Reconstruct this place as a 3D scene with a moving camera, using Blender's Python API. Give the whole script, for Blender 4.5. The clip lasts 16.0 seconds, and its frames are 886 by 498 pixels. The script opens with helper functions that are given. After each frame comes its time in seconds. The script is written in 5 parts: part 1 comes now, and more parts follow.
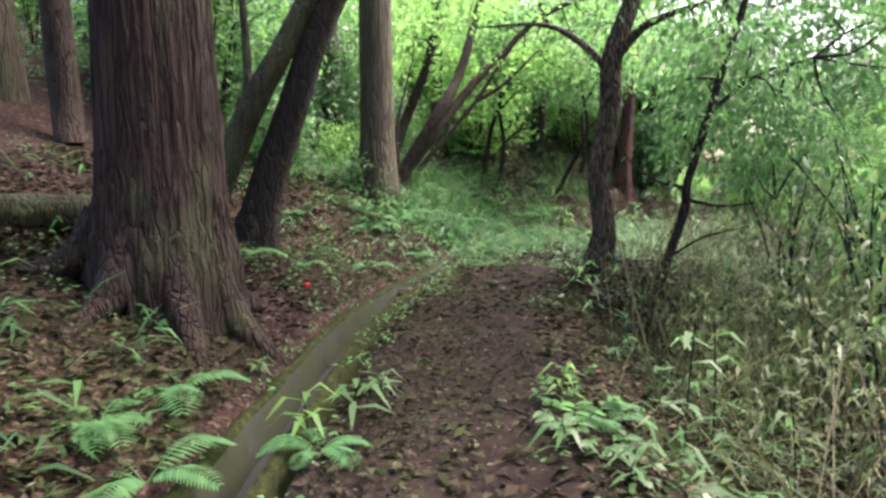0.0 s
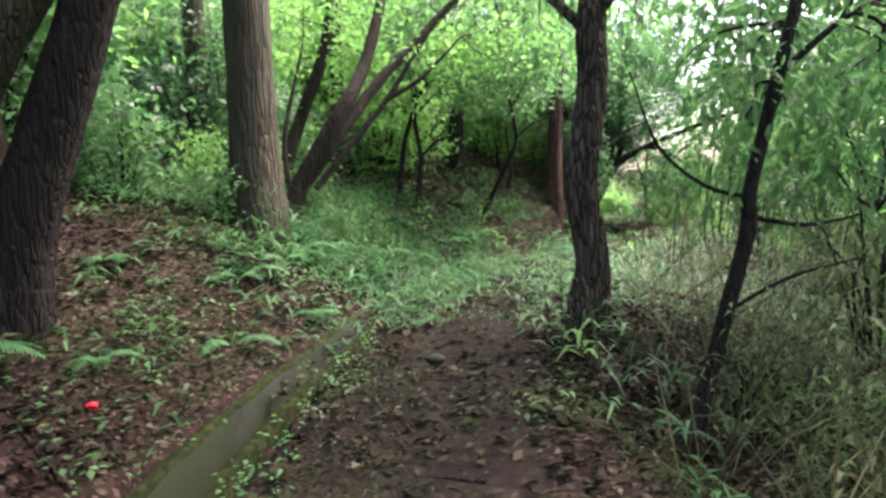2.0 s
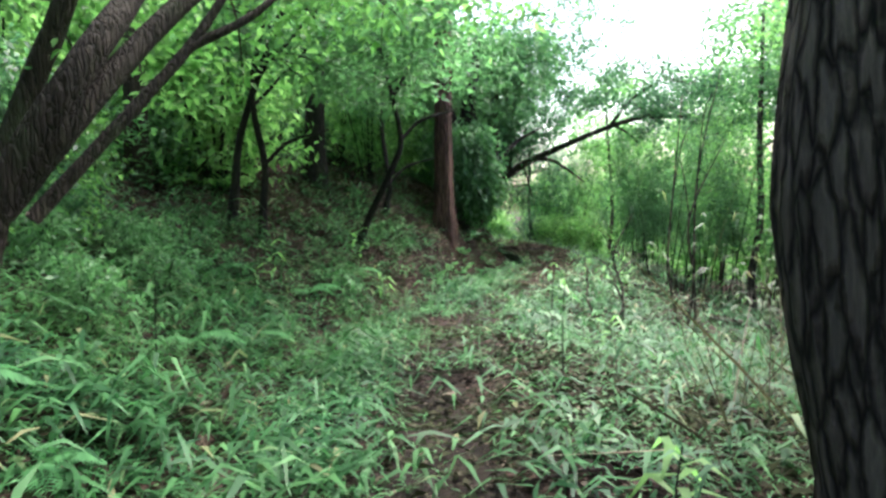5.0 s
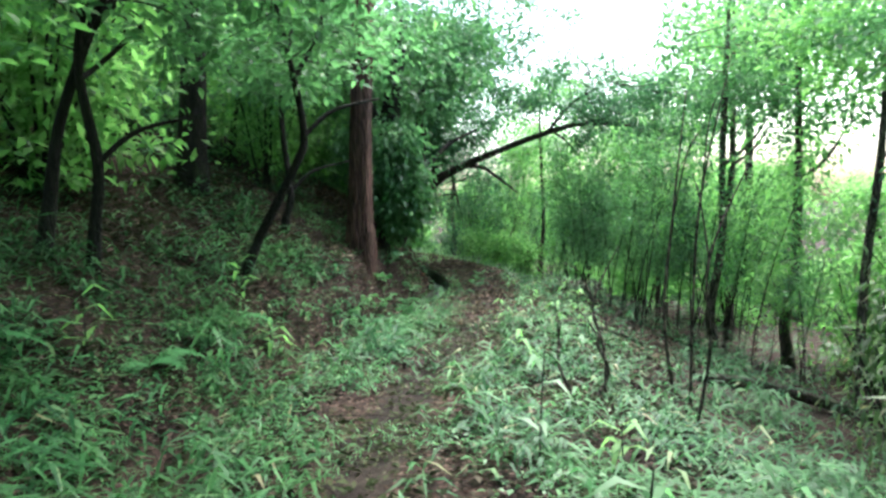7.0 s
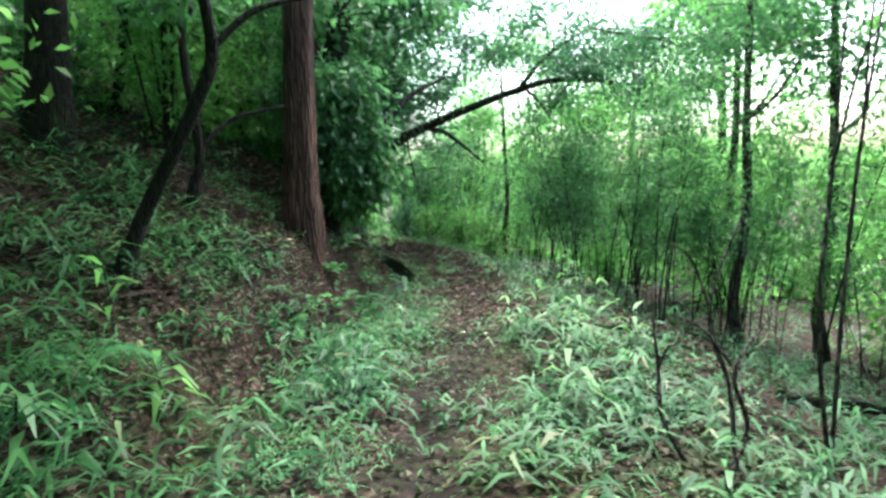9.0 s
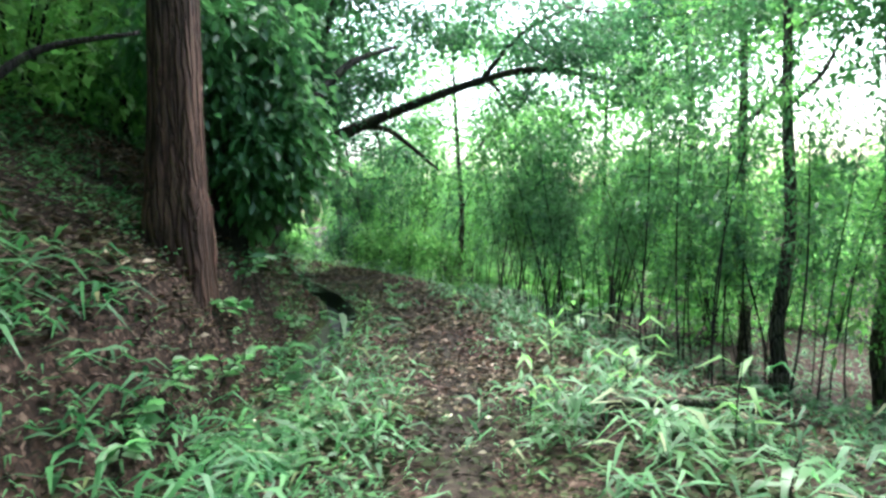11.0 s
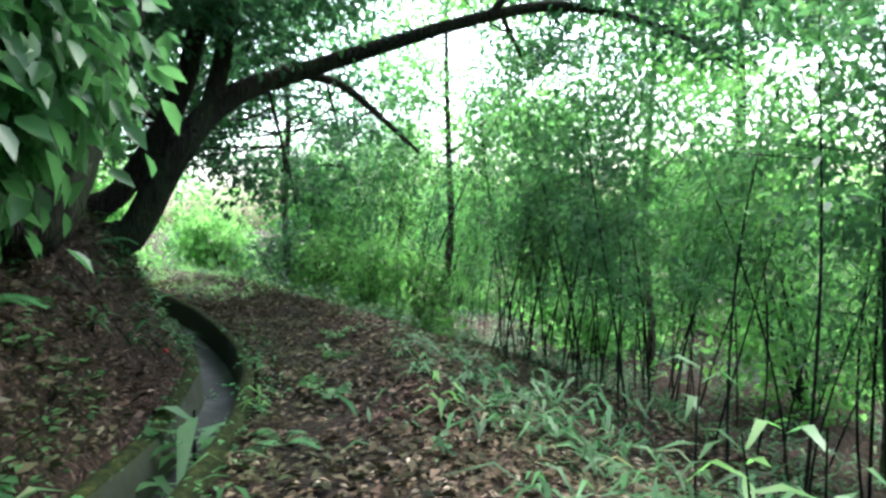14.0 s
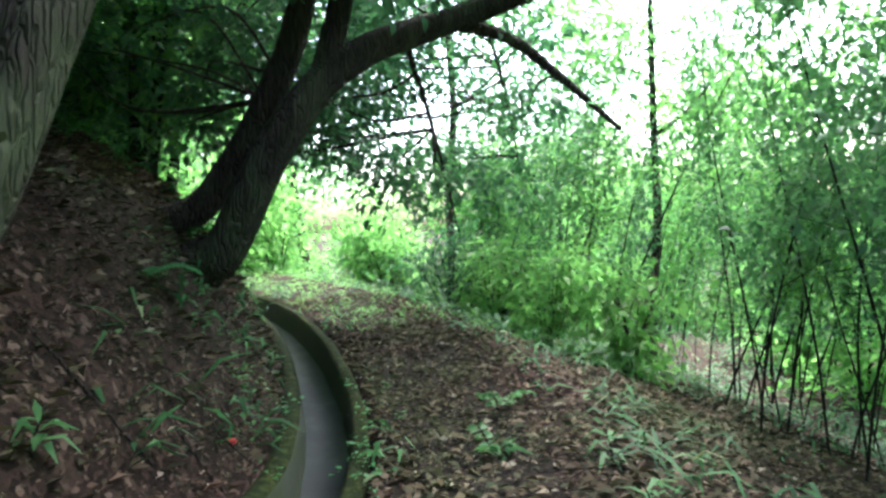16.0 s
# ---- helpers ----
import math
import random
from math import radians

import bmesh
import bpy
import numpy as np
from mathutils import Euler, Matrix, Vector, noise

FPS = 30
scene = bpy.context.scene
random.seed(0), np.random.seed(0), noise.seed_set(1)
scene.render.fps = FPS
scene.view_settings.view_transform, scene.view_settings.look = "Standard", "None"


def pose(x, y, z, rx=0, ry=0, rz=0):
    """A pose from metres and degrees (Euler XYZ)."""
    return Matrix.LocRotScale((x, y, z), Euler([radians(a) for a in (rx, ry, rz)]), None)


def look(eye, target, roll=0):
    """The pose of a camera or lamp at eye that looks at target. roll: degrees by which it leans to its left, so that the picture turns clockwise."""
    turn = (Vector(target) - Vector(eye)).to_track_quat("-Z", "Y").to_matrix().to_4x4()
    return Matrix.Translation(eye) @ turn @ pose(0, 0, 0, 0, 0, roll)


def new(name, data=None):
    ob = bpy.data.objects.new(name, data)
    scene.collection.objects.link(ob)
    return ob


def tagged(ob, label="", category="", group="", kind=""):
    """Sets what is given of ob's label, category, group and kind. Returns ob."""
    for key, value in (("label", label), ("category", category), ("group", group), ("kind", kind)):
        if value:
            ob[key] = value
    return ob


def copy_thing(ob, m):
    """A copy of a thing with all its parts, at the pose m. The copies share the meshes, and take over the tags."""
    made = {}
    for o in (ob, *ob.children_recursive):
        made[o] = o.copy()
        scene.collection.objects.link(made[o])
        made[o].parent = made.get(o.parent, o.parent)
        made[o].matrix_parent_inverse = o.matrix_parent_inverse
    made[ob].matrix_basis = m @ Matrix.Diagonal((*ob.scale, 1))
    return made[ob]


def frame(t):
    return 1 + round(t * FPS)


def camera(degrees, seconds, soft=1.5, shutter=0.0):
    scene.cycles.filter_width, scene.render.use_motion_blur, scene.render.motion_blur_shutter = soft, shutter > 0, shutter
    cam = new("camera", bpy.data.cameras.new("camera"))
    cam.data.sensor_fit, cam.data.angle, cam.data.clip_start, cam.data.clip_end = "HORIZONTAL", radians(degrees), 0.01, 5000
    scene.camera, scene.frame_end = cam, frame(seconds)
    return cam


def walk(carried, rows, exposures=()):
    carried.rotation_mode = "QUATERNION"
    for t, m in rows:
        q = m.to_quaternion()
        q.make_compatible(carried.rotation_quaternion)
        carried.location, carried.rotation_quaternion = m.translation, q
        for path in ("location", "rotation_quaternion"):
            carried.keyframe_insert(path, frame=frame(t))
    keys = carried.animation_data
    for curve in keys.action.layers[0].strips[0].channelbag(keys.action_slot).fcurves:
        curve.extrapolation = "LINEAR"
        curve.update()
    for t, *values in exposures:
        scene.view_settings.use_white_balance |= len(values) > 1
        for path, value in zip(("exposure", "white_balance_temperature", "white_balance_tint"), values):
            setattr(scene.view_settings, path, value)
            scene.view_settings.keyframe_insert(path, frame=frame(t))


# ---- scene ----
PATH = [
    (0, (0.327, 0.183, 1.262), (0.236, 2.17, 1.062), -0.7),
    (0.5, (0.274, 0.857, 1.245), (0.264, 2.851, 1.091), -1.9),
    (1, (0.219, 1.526, 1.227), (0.281, 3.519, 1.083), -1.8),
    (1.5, (0.189, 2.164, 1.237), (0.316, 4.153, 1.077), -2.2),
    (2, (0.218, 2.847, 1.239), (0.405, 4.833, 1.099), -2.6),
    (2.5, (0.195, 3.469, 1.287), (0.568, 5.427, 1.123), -2.4),
    (3, (0.221, 4.104, 1.294), (0.714, 6.033, 1.108), -3.6),
    (3.5, (0.207, 4.725, 1.294), (0.639, 6.669, 1.11), -3.5),
    (4, (0.256, 5.384, 1.269), (0.833, 7.294, 1.139), -3.8),
    (4.2, (0.292, 5.685, 1.25), (0.877, 7.595, 1.151), -4.2),
    (6.3, (1.111, 8.323, 1.676), (1.875, 10.167, 1.543), -1.5),
    (6.5, (1.155, 8.55, 1.66), (1.952, 10.38, 1.533), -1.6),
    (7, (1.322, 9.185, 1.634), (2.19, 10.984, 1.518), -2.0),
    (7.5, (1.436, 9.81, 1.575), (2.396, 11.56, 1.449), -1.7),
    (8, (1.661, 10.451, 1.559), (2.673, 12.169, 1.405), -2.0),
    (8.5, (1.853, 11.169, 1.471), (2.868, 12.885, 1.301), -2.0),
    (8.7, (1.932, 11.423, 1.478), (2.956, 13.131, 1.3), -2.3),
    (10.8, (3.178, 14.053, 1.192), (4.368, 15.658, 1.084), -2.8),
    (11, (3.328, 14.273, 1.212), (4.541, 15.858, 1.106), -2.8),
    (11.5, (3.789, 14.866, 1.165), (5.048, 16.418, 1.078), -3.0),
    (12, (4.188, 15.428, 1.149), (5.473, 16.958, 1.073), -1.8),
    (12.5, (4.623, 15.942, 1.105), (5.92, 17.463, 1.039), -1.8),
    (13, (5.107, 16.469, 1.088), (6.376, 18.013, 1.028), -1.2),
    (13.5, (5.491, 16.986, 1.134), (6.769, 18.524, 1.069), -0.7),
    (14, (5.85, 17.446, 1.168), (7.102, 19.003, 1.088), -0.7),
    (14.5, (6.181, 17.888, 1.232), (7.33, 19.523, 1.139), -0.6),
    (15, (6.507, 18.342, 1.251), (7.547, 20.048, 1.154), -1.5),
    (15.5, (6.764, 18.813, 1.264), (7.644, 20.607, 1.176), -1.5),
    (16, (7.014, 19.277, 1.236), (7.79, 21.118, 1.169), -1.7),
]
EXPOSURES = [(0.0, 2.9, 6700, 29), (4.2, 2.65, 6250, 15), (6.3, 2.65, 5950, 5), (12.0, 2.8, 5850, 1), (14.0, 2.8, 5850, 2), (16.0, 3.3, 5950, 6)]
cam = camera(68.6, 16.0, soft=2.8)
walk(cam, [(t, look(eye, target, roll)) for t, eye, target, roll in PATH], EXPOSURES)

# ---- light ----
world = bpy.data.worlds.new("overcast_sky")
scene.world = world
world.use_nodes = True
wn = world.node_tree
sky = wn.nodes.new("ShaderNodeTexSky")
sky.sky_type, sky.sun_disc = "NISHITA", False
sky.sun_elevation, sky.sun_rotation = radians(58), radians(60)
sky.air_density, sky.dust_density, sky.ozone_density = 1.0, 6.0, 1.0
wn.links.new(sky.outputs[0], wn.nodes["Background"].inputs[0])
wn.nodes["Background"].inputs[1].default_value = 0.15
sun = new("sun", bpy.data.lights.new("sun", "SUN"))
sun.data.energy, sun.data.angle, sun.data.color = 1.4, radians(40), (1.0, 0.98, 0.95)
sun.matrix_world = look((0, 0, 30), (-30 * math.sin(radians(60)) * 0.6, -30 * math.cos(radians(60)) * 0.6, 0))

rng = np.random.default_rng(7)


# ---- materials ----
def material(name, rough=0.7, spec=0.4):
    m = bpy.data.materials.new(name)
    m.use_nodes = True
    nt = m.node_tree
    b = nt.nodes["Principled BSDF"]
    b.inputs["Roughness"].default_value = rough
    b.inputs["Specular IOR Level"].default_value = spec
    return m, nt, b


def ramp(nt, stops, fac):
    r = nt.nodes.new("ShaderNodeValToRGB")
    while len(r.color_ramp.elements) < len(stops):
        r.color_ramp.elements.new(0.5)
    for e, (p, c) in zip(r.color_ramp.elements, stops):
        e.position, e.color = p, (*c, 1)
    nt.links.new(fac, r.inputs[0])
    return r.outputs[0]


def noise_node(nt, scale, stretch=(1, 1, 1), detail=6, rough=0.6, coord="Object"):
    tc = nt.nodes.new("ShaderNodeTexCoord")
    mp = nt.nodes.new("ShaderNodeMapping")
    mp.inputs["Scale"].default_value = stretch
    n = nt.nodes.new("ShaderNodeTexNoise")
    n.inputs["Scale"].default_value, n.inputs["Detail"].default_value = scale, detail
    n.inputs["Roughness"].default_value = rough
    nt.links.new(tc.outputs[coord], mp.inputs[0])
    nt.links.new(mp.outputs[0], n.inputs["Vector"])
    return n.outputs["Fac"]


def mix(nt, fac, a, b, kind="MIX"):
    n = nt.nodes.new("ShaderNodeMix")
    n.data_type, n.blend_type = "RGBA", kind
    if isinstance(fac, float):
        n.inputs[0].default_value = fac
    else:
        nt.links.new(fac, n.inputs[0])
    for i, v in ((6, a), (7, b)):
        if isinstance(v, tuple):
            n.inputs[i].default_value = (*v, 1)
        else:
            nt.links.new(v, n.inputs[i])
    return n.outputs[2]


def flakes(nt, scale, stops):
    """Small overlapping scraps of rotting leaf, each of its own tone."""
    tc = nt.nodes.new("ShaderNodeTexCoord")
    w = nt.nodes.new("ShaderNodeTexNoise")
    w.inputs["Scale"].default_value = scale * 0.4
    nt.links.new(tc.outputs["Object"], w.inputs["Vector"])
    m = nt.nodes.new("ShaderNodeVectorMath")
    m.operation = "MULTIPLY_ADD"
    m.inputs[1].default_value = (0.08, 0.08, 0.08)
    nt.links.new(w.outputs["Color"], m.inputs[0])
    nt.links.new(tc.outputs["Object"], m.inputs[2])
    v = nt.nodes.new("ShaderNodeTexVoronoi")
    v.inputs["Scale"].default_value = scale
    nt.links.new(m.outputs[0], v.inputs["Vector"])
    sep = nt.nodes.new("ShaderNodeSeparateColor")
    nt.links.new(v.outputs["Color"], sep.inputs[0])
    return ramp(nt, stops, sep.outputs[0]), v.outputs["Distance"], sep.outputs[1]


def bump(nt, b, height, strength, dist):
    n = nt.nodes.new("ShaderNodeBump")
    n.inputs["Strength"].default_value, n.inputs["Distance"].default_value = strength, dist
    nt.links.new(height, n.inputs["Height"])
    nt.links.new(n.outputs[0], b.inputs["Normal"])


def bark(name, dark, mid, light, moss=0.0, streak=7.0, plate=22.0, stretch=0.12, crack=0.8, grain=(6, 6, 0.7)):
    """Streaked bark broken into long plates by dark furrows, with lichen and moss in patches."""
    m, nt, b = material(name, 0.85, 0.25)
    f = noise_node(nt, streak, grain, 8, 0.65)
    g = noise_node(nt, 1.7, (1, 1, 0.6), 5)
    tc = nt.nodes.new("ShaderNodeTexCoord")
    w = nt.nodes.new("ShaderNodeTexNoise")
    w.inputs["Scale"].default_value, w.inputs["Detail"].default_value = 5, 4
    nt.links.new(tc.outputs["Object"], w.inputs["Vector"])
    add = nt.nodes.new("ShaderNodeVectorMath")
    add.operation = "MULTIPLY_ADD"
    add.inputs[1].default_value = (0.05, 0.05, 0.3)
    nt.links.new(w.outputs["Color"], add.inputs[0])
    nt.links.new(tc.outputs["Object"], add.inputs[2])
    mp = nt.nodes.new("ShaderNodeMapping")
    mp.inputs["Scale"].default_value = (1, 1, stretch)
    nt.links.new(add.outputs[0], mp.inputs[0])
    vor = nt.nodes.new("ShaderNodeTexVoronoi")
    vor.feature = "DISTANCE_TO_EDGE"
    vor.inputs["Scale"].default_value = plate
    nt.links.new(mp.outputs[0], vor.inputs["Vector"])
    ridge = ramp(nt, ((0.02, (0, 0, 0)), (0.2, (1, 1, 1))), vor.outputs["Distance"])
    col = ramp(nt, ((0.3, dark), (0.5, mid), (0.72, light)), f)
    col = mix(nt, crack, col, ramp(nt, ((0.0, tuple(0.4 * v for v in dark)), (0.35, mid), (1.0, light)), ridge))
    col = mix(nt, 0.5, col, mix(nt, ramp(nt, ((0.35, (0, 0, 0)), (0.65, (1, 1, 1))), f), tuple(0.5 * v for v in dark), light), "OVERLAY")
    col = mix(nt, ramp(nt, ((0.4, (0, 0, 0)), (0.75, (0.8, 0.8, 0.8))), g), col, tuple(0.6 * v for v in dark))
    if moss:
        h = noise_node(nt, 2.3, (1, 1, 0.5), 7)
        col = mix(nt, ramp(nt, ((0.62 - 0.3 * moss, (0, 0, 0)), (0.75, (0.85, 0.85, 0.85))), h), col, (0.075, 0.095, 0.045))
    nt.links.new(col, b.inputs["Base Color"])
    bump(nt, b, mix(nt, 0.55, f, ridge), 1.0, 0.05)
    return m


def leaf_material(name, stops, trans=0.4, rough=0.42, spec=0.5):
    """Leaves differ one from the next in hue; light shines through them."""
    m, nt, b = material(name, rough, spec)
    geo = nt.nodes.new("ShaderNodeNewGeometry")
    col = ramp(nt, stops, geo.outputs["Random Per Island"])
    big = noise_node(nt, 0.9, detail=3, coord="Object")
    col = mix(nt, ramp(nt, ((0.35, (0, 0, 0)), (0.7, (0.7, 0.7, 0.7))), big), col, mix(nt, 0.4, col, (0.1, 0.19, 0.05)))
    nt.links.new(col, b.inputs["Base Color"])
    t = nt.nodes.new("ShaderNodeBsdfTranslucent")
    nt.links.new(mix(nt, 1.0, col, (1.45, 1.6, 1.4), "MULTIPLY"), t.inputs["Color"])
    s = nt.nodes.new("ShaderNodeMixShader")
    s.inputs[0].default_value = trans
    nt.links.new(b.outputs[0], s.inputs[1])
    nt.links.new(t.outputs[0], s.inputs[2])
    nt.links.new(s.outputs[0], nt.nodes["Material Output"].inputs["Surface"])
    return m


BARK_CEDAR = bark("cedar_bark", (0.014, 0.009, 0.0075), (0.045, 0.028, 0.022), (0.115, 0.078, 0.061), 0.35, 9, 26, 0.04, 0.4)
BARK_RED = bark("red_cedar_bark", (0.03, 0.014, 0.011), (0.1, 0.048, 0.036), (0.26, 0.15, 0.115), 0.0, 7, 20, 0.045, 0.5)
BARK_GREY = bark("grey_bark", (0.05, 0.043, 0.032), (0.115, 0.1, 0.074), (0.2, 0.175, 0.13), 0.5, 4, 20, 0.08, 0.25)
BARK_DARK = bark("dark_wet_bark", (0.012, 0.01, 0.009), (0.03, 0.023, 0.02), (0.07, 0.055, 0.046), 0.1, 5, 34, 0.12, 0.3)
BARK_OAK = bark("furrowed_bark", (0.014, 0.011, 0.009), (0.1, 0.08, 0.066), (0.28, 0.235, 0.195), 0.12, 13, 30, 0.13, 0.7)
BARK_BROWN = bark("brown_bark", (0.022, 0.015, 0.012), (0.06, 0.043, 0.034), (0.13, 0.1, 0.08), 0.35, 6, 34, 0.1, 0.3)
BARK_MOSS = bark("mossy_bark", (0.03, 0.03, 0.018), (0.06, 0.062, 0.034), (0.11, 0.115, 0.065), 0.8, 4, 30, 0.2, 0.12)
BARK_LOG = bark("rotting_log_bark", (0.03, 0.022, 0.017), (0.075, 0.055, 0.042), (0.14, 0.11, 0.085), 0.5, 4, 14, 1.0, 0.1, (2.5, 2.5, 2.5))
STEM = bark("green_brown_stem", (0.01, 0.009, 0.007), (0.024, 0.021, 0.015), (0.055, 0.05, 0.034), 0.2, 6, 60, 0.2, 0.2)
LEAF_DARK = leaf_material("glossy_dark_leaf", ((0, (0.022, 0.06, 0.034)), (0.5, (0.046, 0.115, 0.06)), (1, (0.08, 0.19, 0.08))), 0.47, 0.45, 0.32)
LEAF_MID = leaf_material("mid_green_leaf", ((0, (0.04, 0.1, 0.042)), (0.5, (0.07, 0.17, 0.064)), (1, (0.12, 0.25, 0.1))), 0.54, 0.42, 0.45)
LEAF_LIGHT = leaf_material("light_green_leaf", ((0, (0.085, 0.2, 0.05)), (0.5, (0.13, 0.28, 0.075)), (1, (0.21, 0.38, 0.12))), 0.6, 0.45, 0.35)
LEAF_CEDAR = leaf_material("cedar_needles", ((0, (0.022, 0.05, 0.026)), (1, (0.055, 0.1, 0.048))), 0.3, 0.6)
LEAF_SASA = leaf_material("bamboo_grass_leaf", ((0, (0.011, 0.046, 0.018)), (0.5, (0.023, 0.085, 0.031)), (0.9, (0.055, 0.155, 0.055)), (0.96, (0.1, 0.22, 0.09)), (1, (0.2, 0.17, 0.1))), 0.32, 0.5, 0.18)
LEAF_FERN = leaf_material("fern_green", ((0, (0.05, 0.16, 0.062)), (1, (0.1, 0.27, 0.105))), 0.5, 0.5, 0.3)
LITTER = leaf_material("dead_leaves", ((0, (0.01, 0.007, 0.006)), (0.5, (0.056, 0.028, 0.022)), (0.8, (0.105, 0.055, 0.043)), (0.94, (0.18, 0.12, 0.095)), (1, (0.34, 0.27, 0.22))), 0.08, 0.7, 0.15)
# The same leaves darkened: the first stretch's shade is put into the colour.
LITTER_SHADED = leaf_material("shaded_dead_leaves", ((0, (0.005, 0.0034, 0.003)), (0.5, (0.018, 0.0098, 0.0083)), (0.82, (0.034, 0.02, 0.017)), (0.95, (0.075, 0.052, 0.043)), (1, (0.18, 0.14, 0.115))), 0.06, 0.75, 0.1)
LEAF_OLIVE = leaf_material("olive_leaf", ((0, (0.038, 0.064, 0.027)), (0.6, (0.065, 0.105, 0.044)), (0.9, (0.09, 0.135, 0.056)), (1, (0.13, 0.105, 0.06))), 0.5, 0.5, 0.3)
DRY = leaf_material("dry_stalk", ((0, (0.03, 0.022, 0.014)), (0.5, (0.066, 0.052, 0.031)), (0.88, (0.12, 0.098, 0.058)), (1, (0.2, 0.17, 0.11))), 0.2, 0.6, 0.3)

SOIL, nt, b = material("forest_soil", 0.95, 0.1)
f = noise_node(nt, 9, detail=10, rough=0.7)
g = noise_node(nt, 0.9, detail=5)
h = noise_node(nt, 38, detail=4)
col = ramp(nt, ((0.32, (0.008, 0.006, 0.005)), (0.5, (0.026, 0.017, 0.013)), (0.72, (0.08, 0.054, 0.042))), f)
col = mix(nt, ramp(nt, ((0.45, (0, 0, 0)), (0.7, (0.6, 0.6, 0.6))), g), col, (0.05, 0.05, 0.02))
fl, dist, tone = flakes(nt, 38, ((0.0, (0.007, 0.005, 0.0045)), (0.5, (0.024, 0.014, 0.0115)), (0.85, (0.055, 0.033, 0.026)), (0.97, (0.13, 0.09, 0.072))))
col = mix(nt, ramp(nt, ((0.3, (0.3, 0.3, 0.3)), (0.5, (0.9, 0.9, 0.9))), h), col, fl)
nt.links.new(col, b.inputs["Base Color"])
bump(nt, b, mix(nt, 0.3, f, tone), 1.0, 0.04)

PATH_DIRT, nt, b = material("trodden_dirt", 0.9, 0.1)
f = noise_node(nt, 6, detail=10, rough=0.7)
g = noise_node(nt, 1.1, detail=5)
col = ramp(nt, ((0.32, (0.005, 0.0036, 0.0032)), (0.52, (0.016, 0.011, 0.0092)), (0.75, (0.045, 0.033, 0.027))), f)
col = mix(nt, ramp(nt, ((0.54, (0, 0, 0)), (0.68, (0.5, 0.5, 0.5))), mix(nt, 0.35, g, noise_node(nt, 7, detail=8))), col, (0.085, 0.066, 0.05))
fl, dist, tone = flakes(nt, 62, ((0.0, (0.007, 0.006, 0.005)), (0.6, (0.022, 0.016, 0.013)), (0.9, (0.045, 0.033, 0.027)), (1, (0.1, 0.077, 0.062))))
col = mix(nt, ramp(nt, ((0.42, (0, 0, 0)), (0.58, (0.55, 0.55, 0.55))), noise_node(nt, 4, detail=6)), col, fl)
nt.links.new(col, b.inputs["Base Color"])
bump(nt, b, mix(nt, 0.12, f, tone), 0.8, 0.035)

CONCRETE, nt, b = material("mossy_concrete", 0.8, 0.3)
f = noise_node(nt, 7, detail=9, rough=0.7)
g = noise_node(nt, 2.2, detail=6)
col = ramp(nt, ((0.3, (0.008, 0.01, 0.0095)), (0.7, (0.045, 0.049, 0.046))), f)
col = mix(nt, ramp(nt, ((0.32, (0, 0, 0)), (0.52, (0.9, 0.9, 0.9))), g), col, (0.022, 0.03, 0.01))
nt.links.new(col, b.inputs["Base Color"])
bump(nt, b, f, 0.6, 0.01)

MOSS, nt, b = material("moss_on_rim", 0.95, 0.1)
f = noise_node(nt, 16, detail=8, rough=0.7)
col = ramp(nt, ((0.3, (0.004, 0.006, 0.003)), (0.5, (0.018, 0.025, 0.008)), (0.75, (0.07, 0.08, 0.02))), f)
nt.links.new(col, b.inputs["Base Color"])
bump(nt, b, f, 1.0, 0.03)

WET, nt, b = material("wet_gutter_bed", 0.6, 0.15)
f = noise_node(nt, 5, detail=8)
nt.links.new(ramp(nt, ((0.3, (0.008, 0.0095, 0.009)), (0.7, (0.03, 0.034, 0.033))), f), b.inputs["Base Color"])
nt.links.new(ramp(nt, ((0.3, (0.5,) * 3), (0.7, (0.85,) * 3)), f), b.inputs["Roughness"])
bump(nt, b, f, 0.3, 0.01)
RED, nt, b = material("red_plastic", 0.4)
b.inputs["Base Color"].default_value = (0.6, 0.02, 0.03, 1)
PALE, nt, b = material("pale_petal", 0.6)
b.inputs["Base Color"].default_value = (0.62, 0.6, 0.42, 1)


# ---- the lie of the land ----
CENTRE = np.array([(0.3, -40), (0.3, -6), (0.3, 0), (0.25, 3), (0.3, 5.7), (0.75, 7.4), (1.15, 8.6), (1.9, 11.4), (2.6, 13), (3.3, 14.2), (4.2, 15.4),
                   (5.1, 16.5), (5.9, 17.5), (6.9, 19.2), (8.0, 21.3), (8.55, 22.6), (8.95, 24.5), (9.05, 26.5), (8.8, 28.5), (7.8, 31.5), (5, 36), (-6, 60)])
GUTTER = np.array([(-0.6, -6), (-0.66, 2.8), (-0.68, 4.8), (-0.62, 5.8), (-0.4, 7.0), (-0.12, 7.9), (0.15, 8.8), (0.55, 10.2), (1.1, 11.9), (1.55, 13.3),
                   (2.35, 14.8), (3.5, 16.5), (4.8, 18.2), (5.95, 19.6), (6.85, 20.85), (7.3, 21.7), (7.72, 22.7), (8.0, 24), (8.15, 26), (7.95, 28), (7.0, 31), (4.5, 35)])


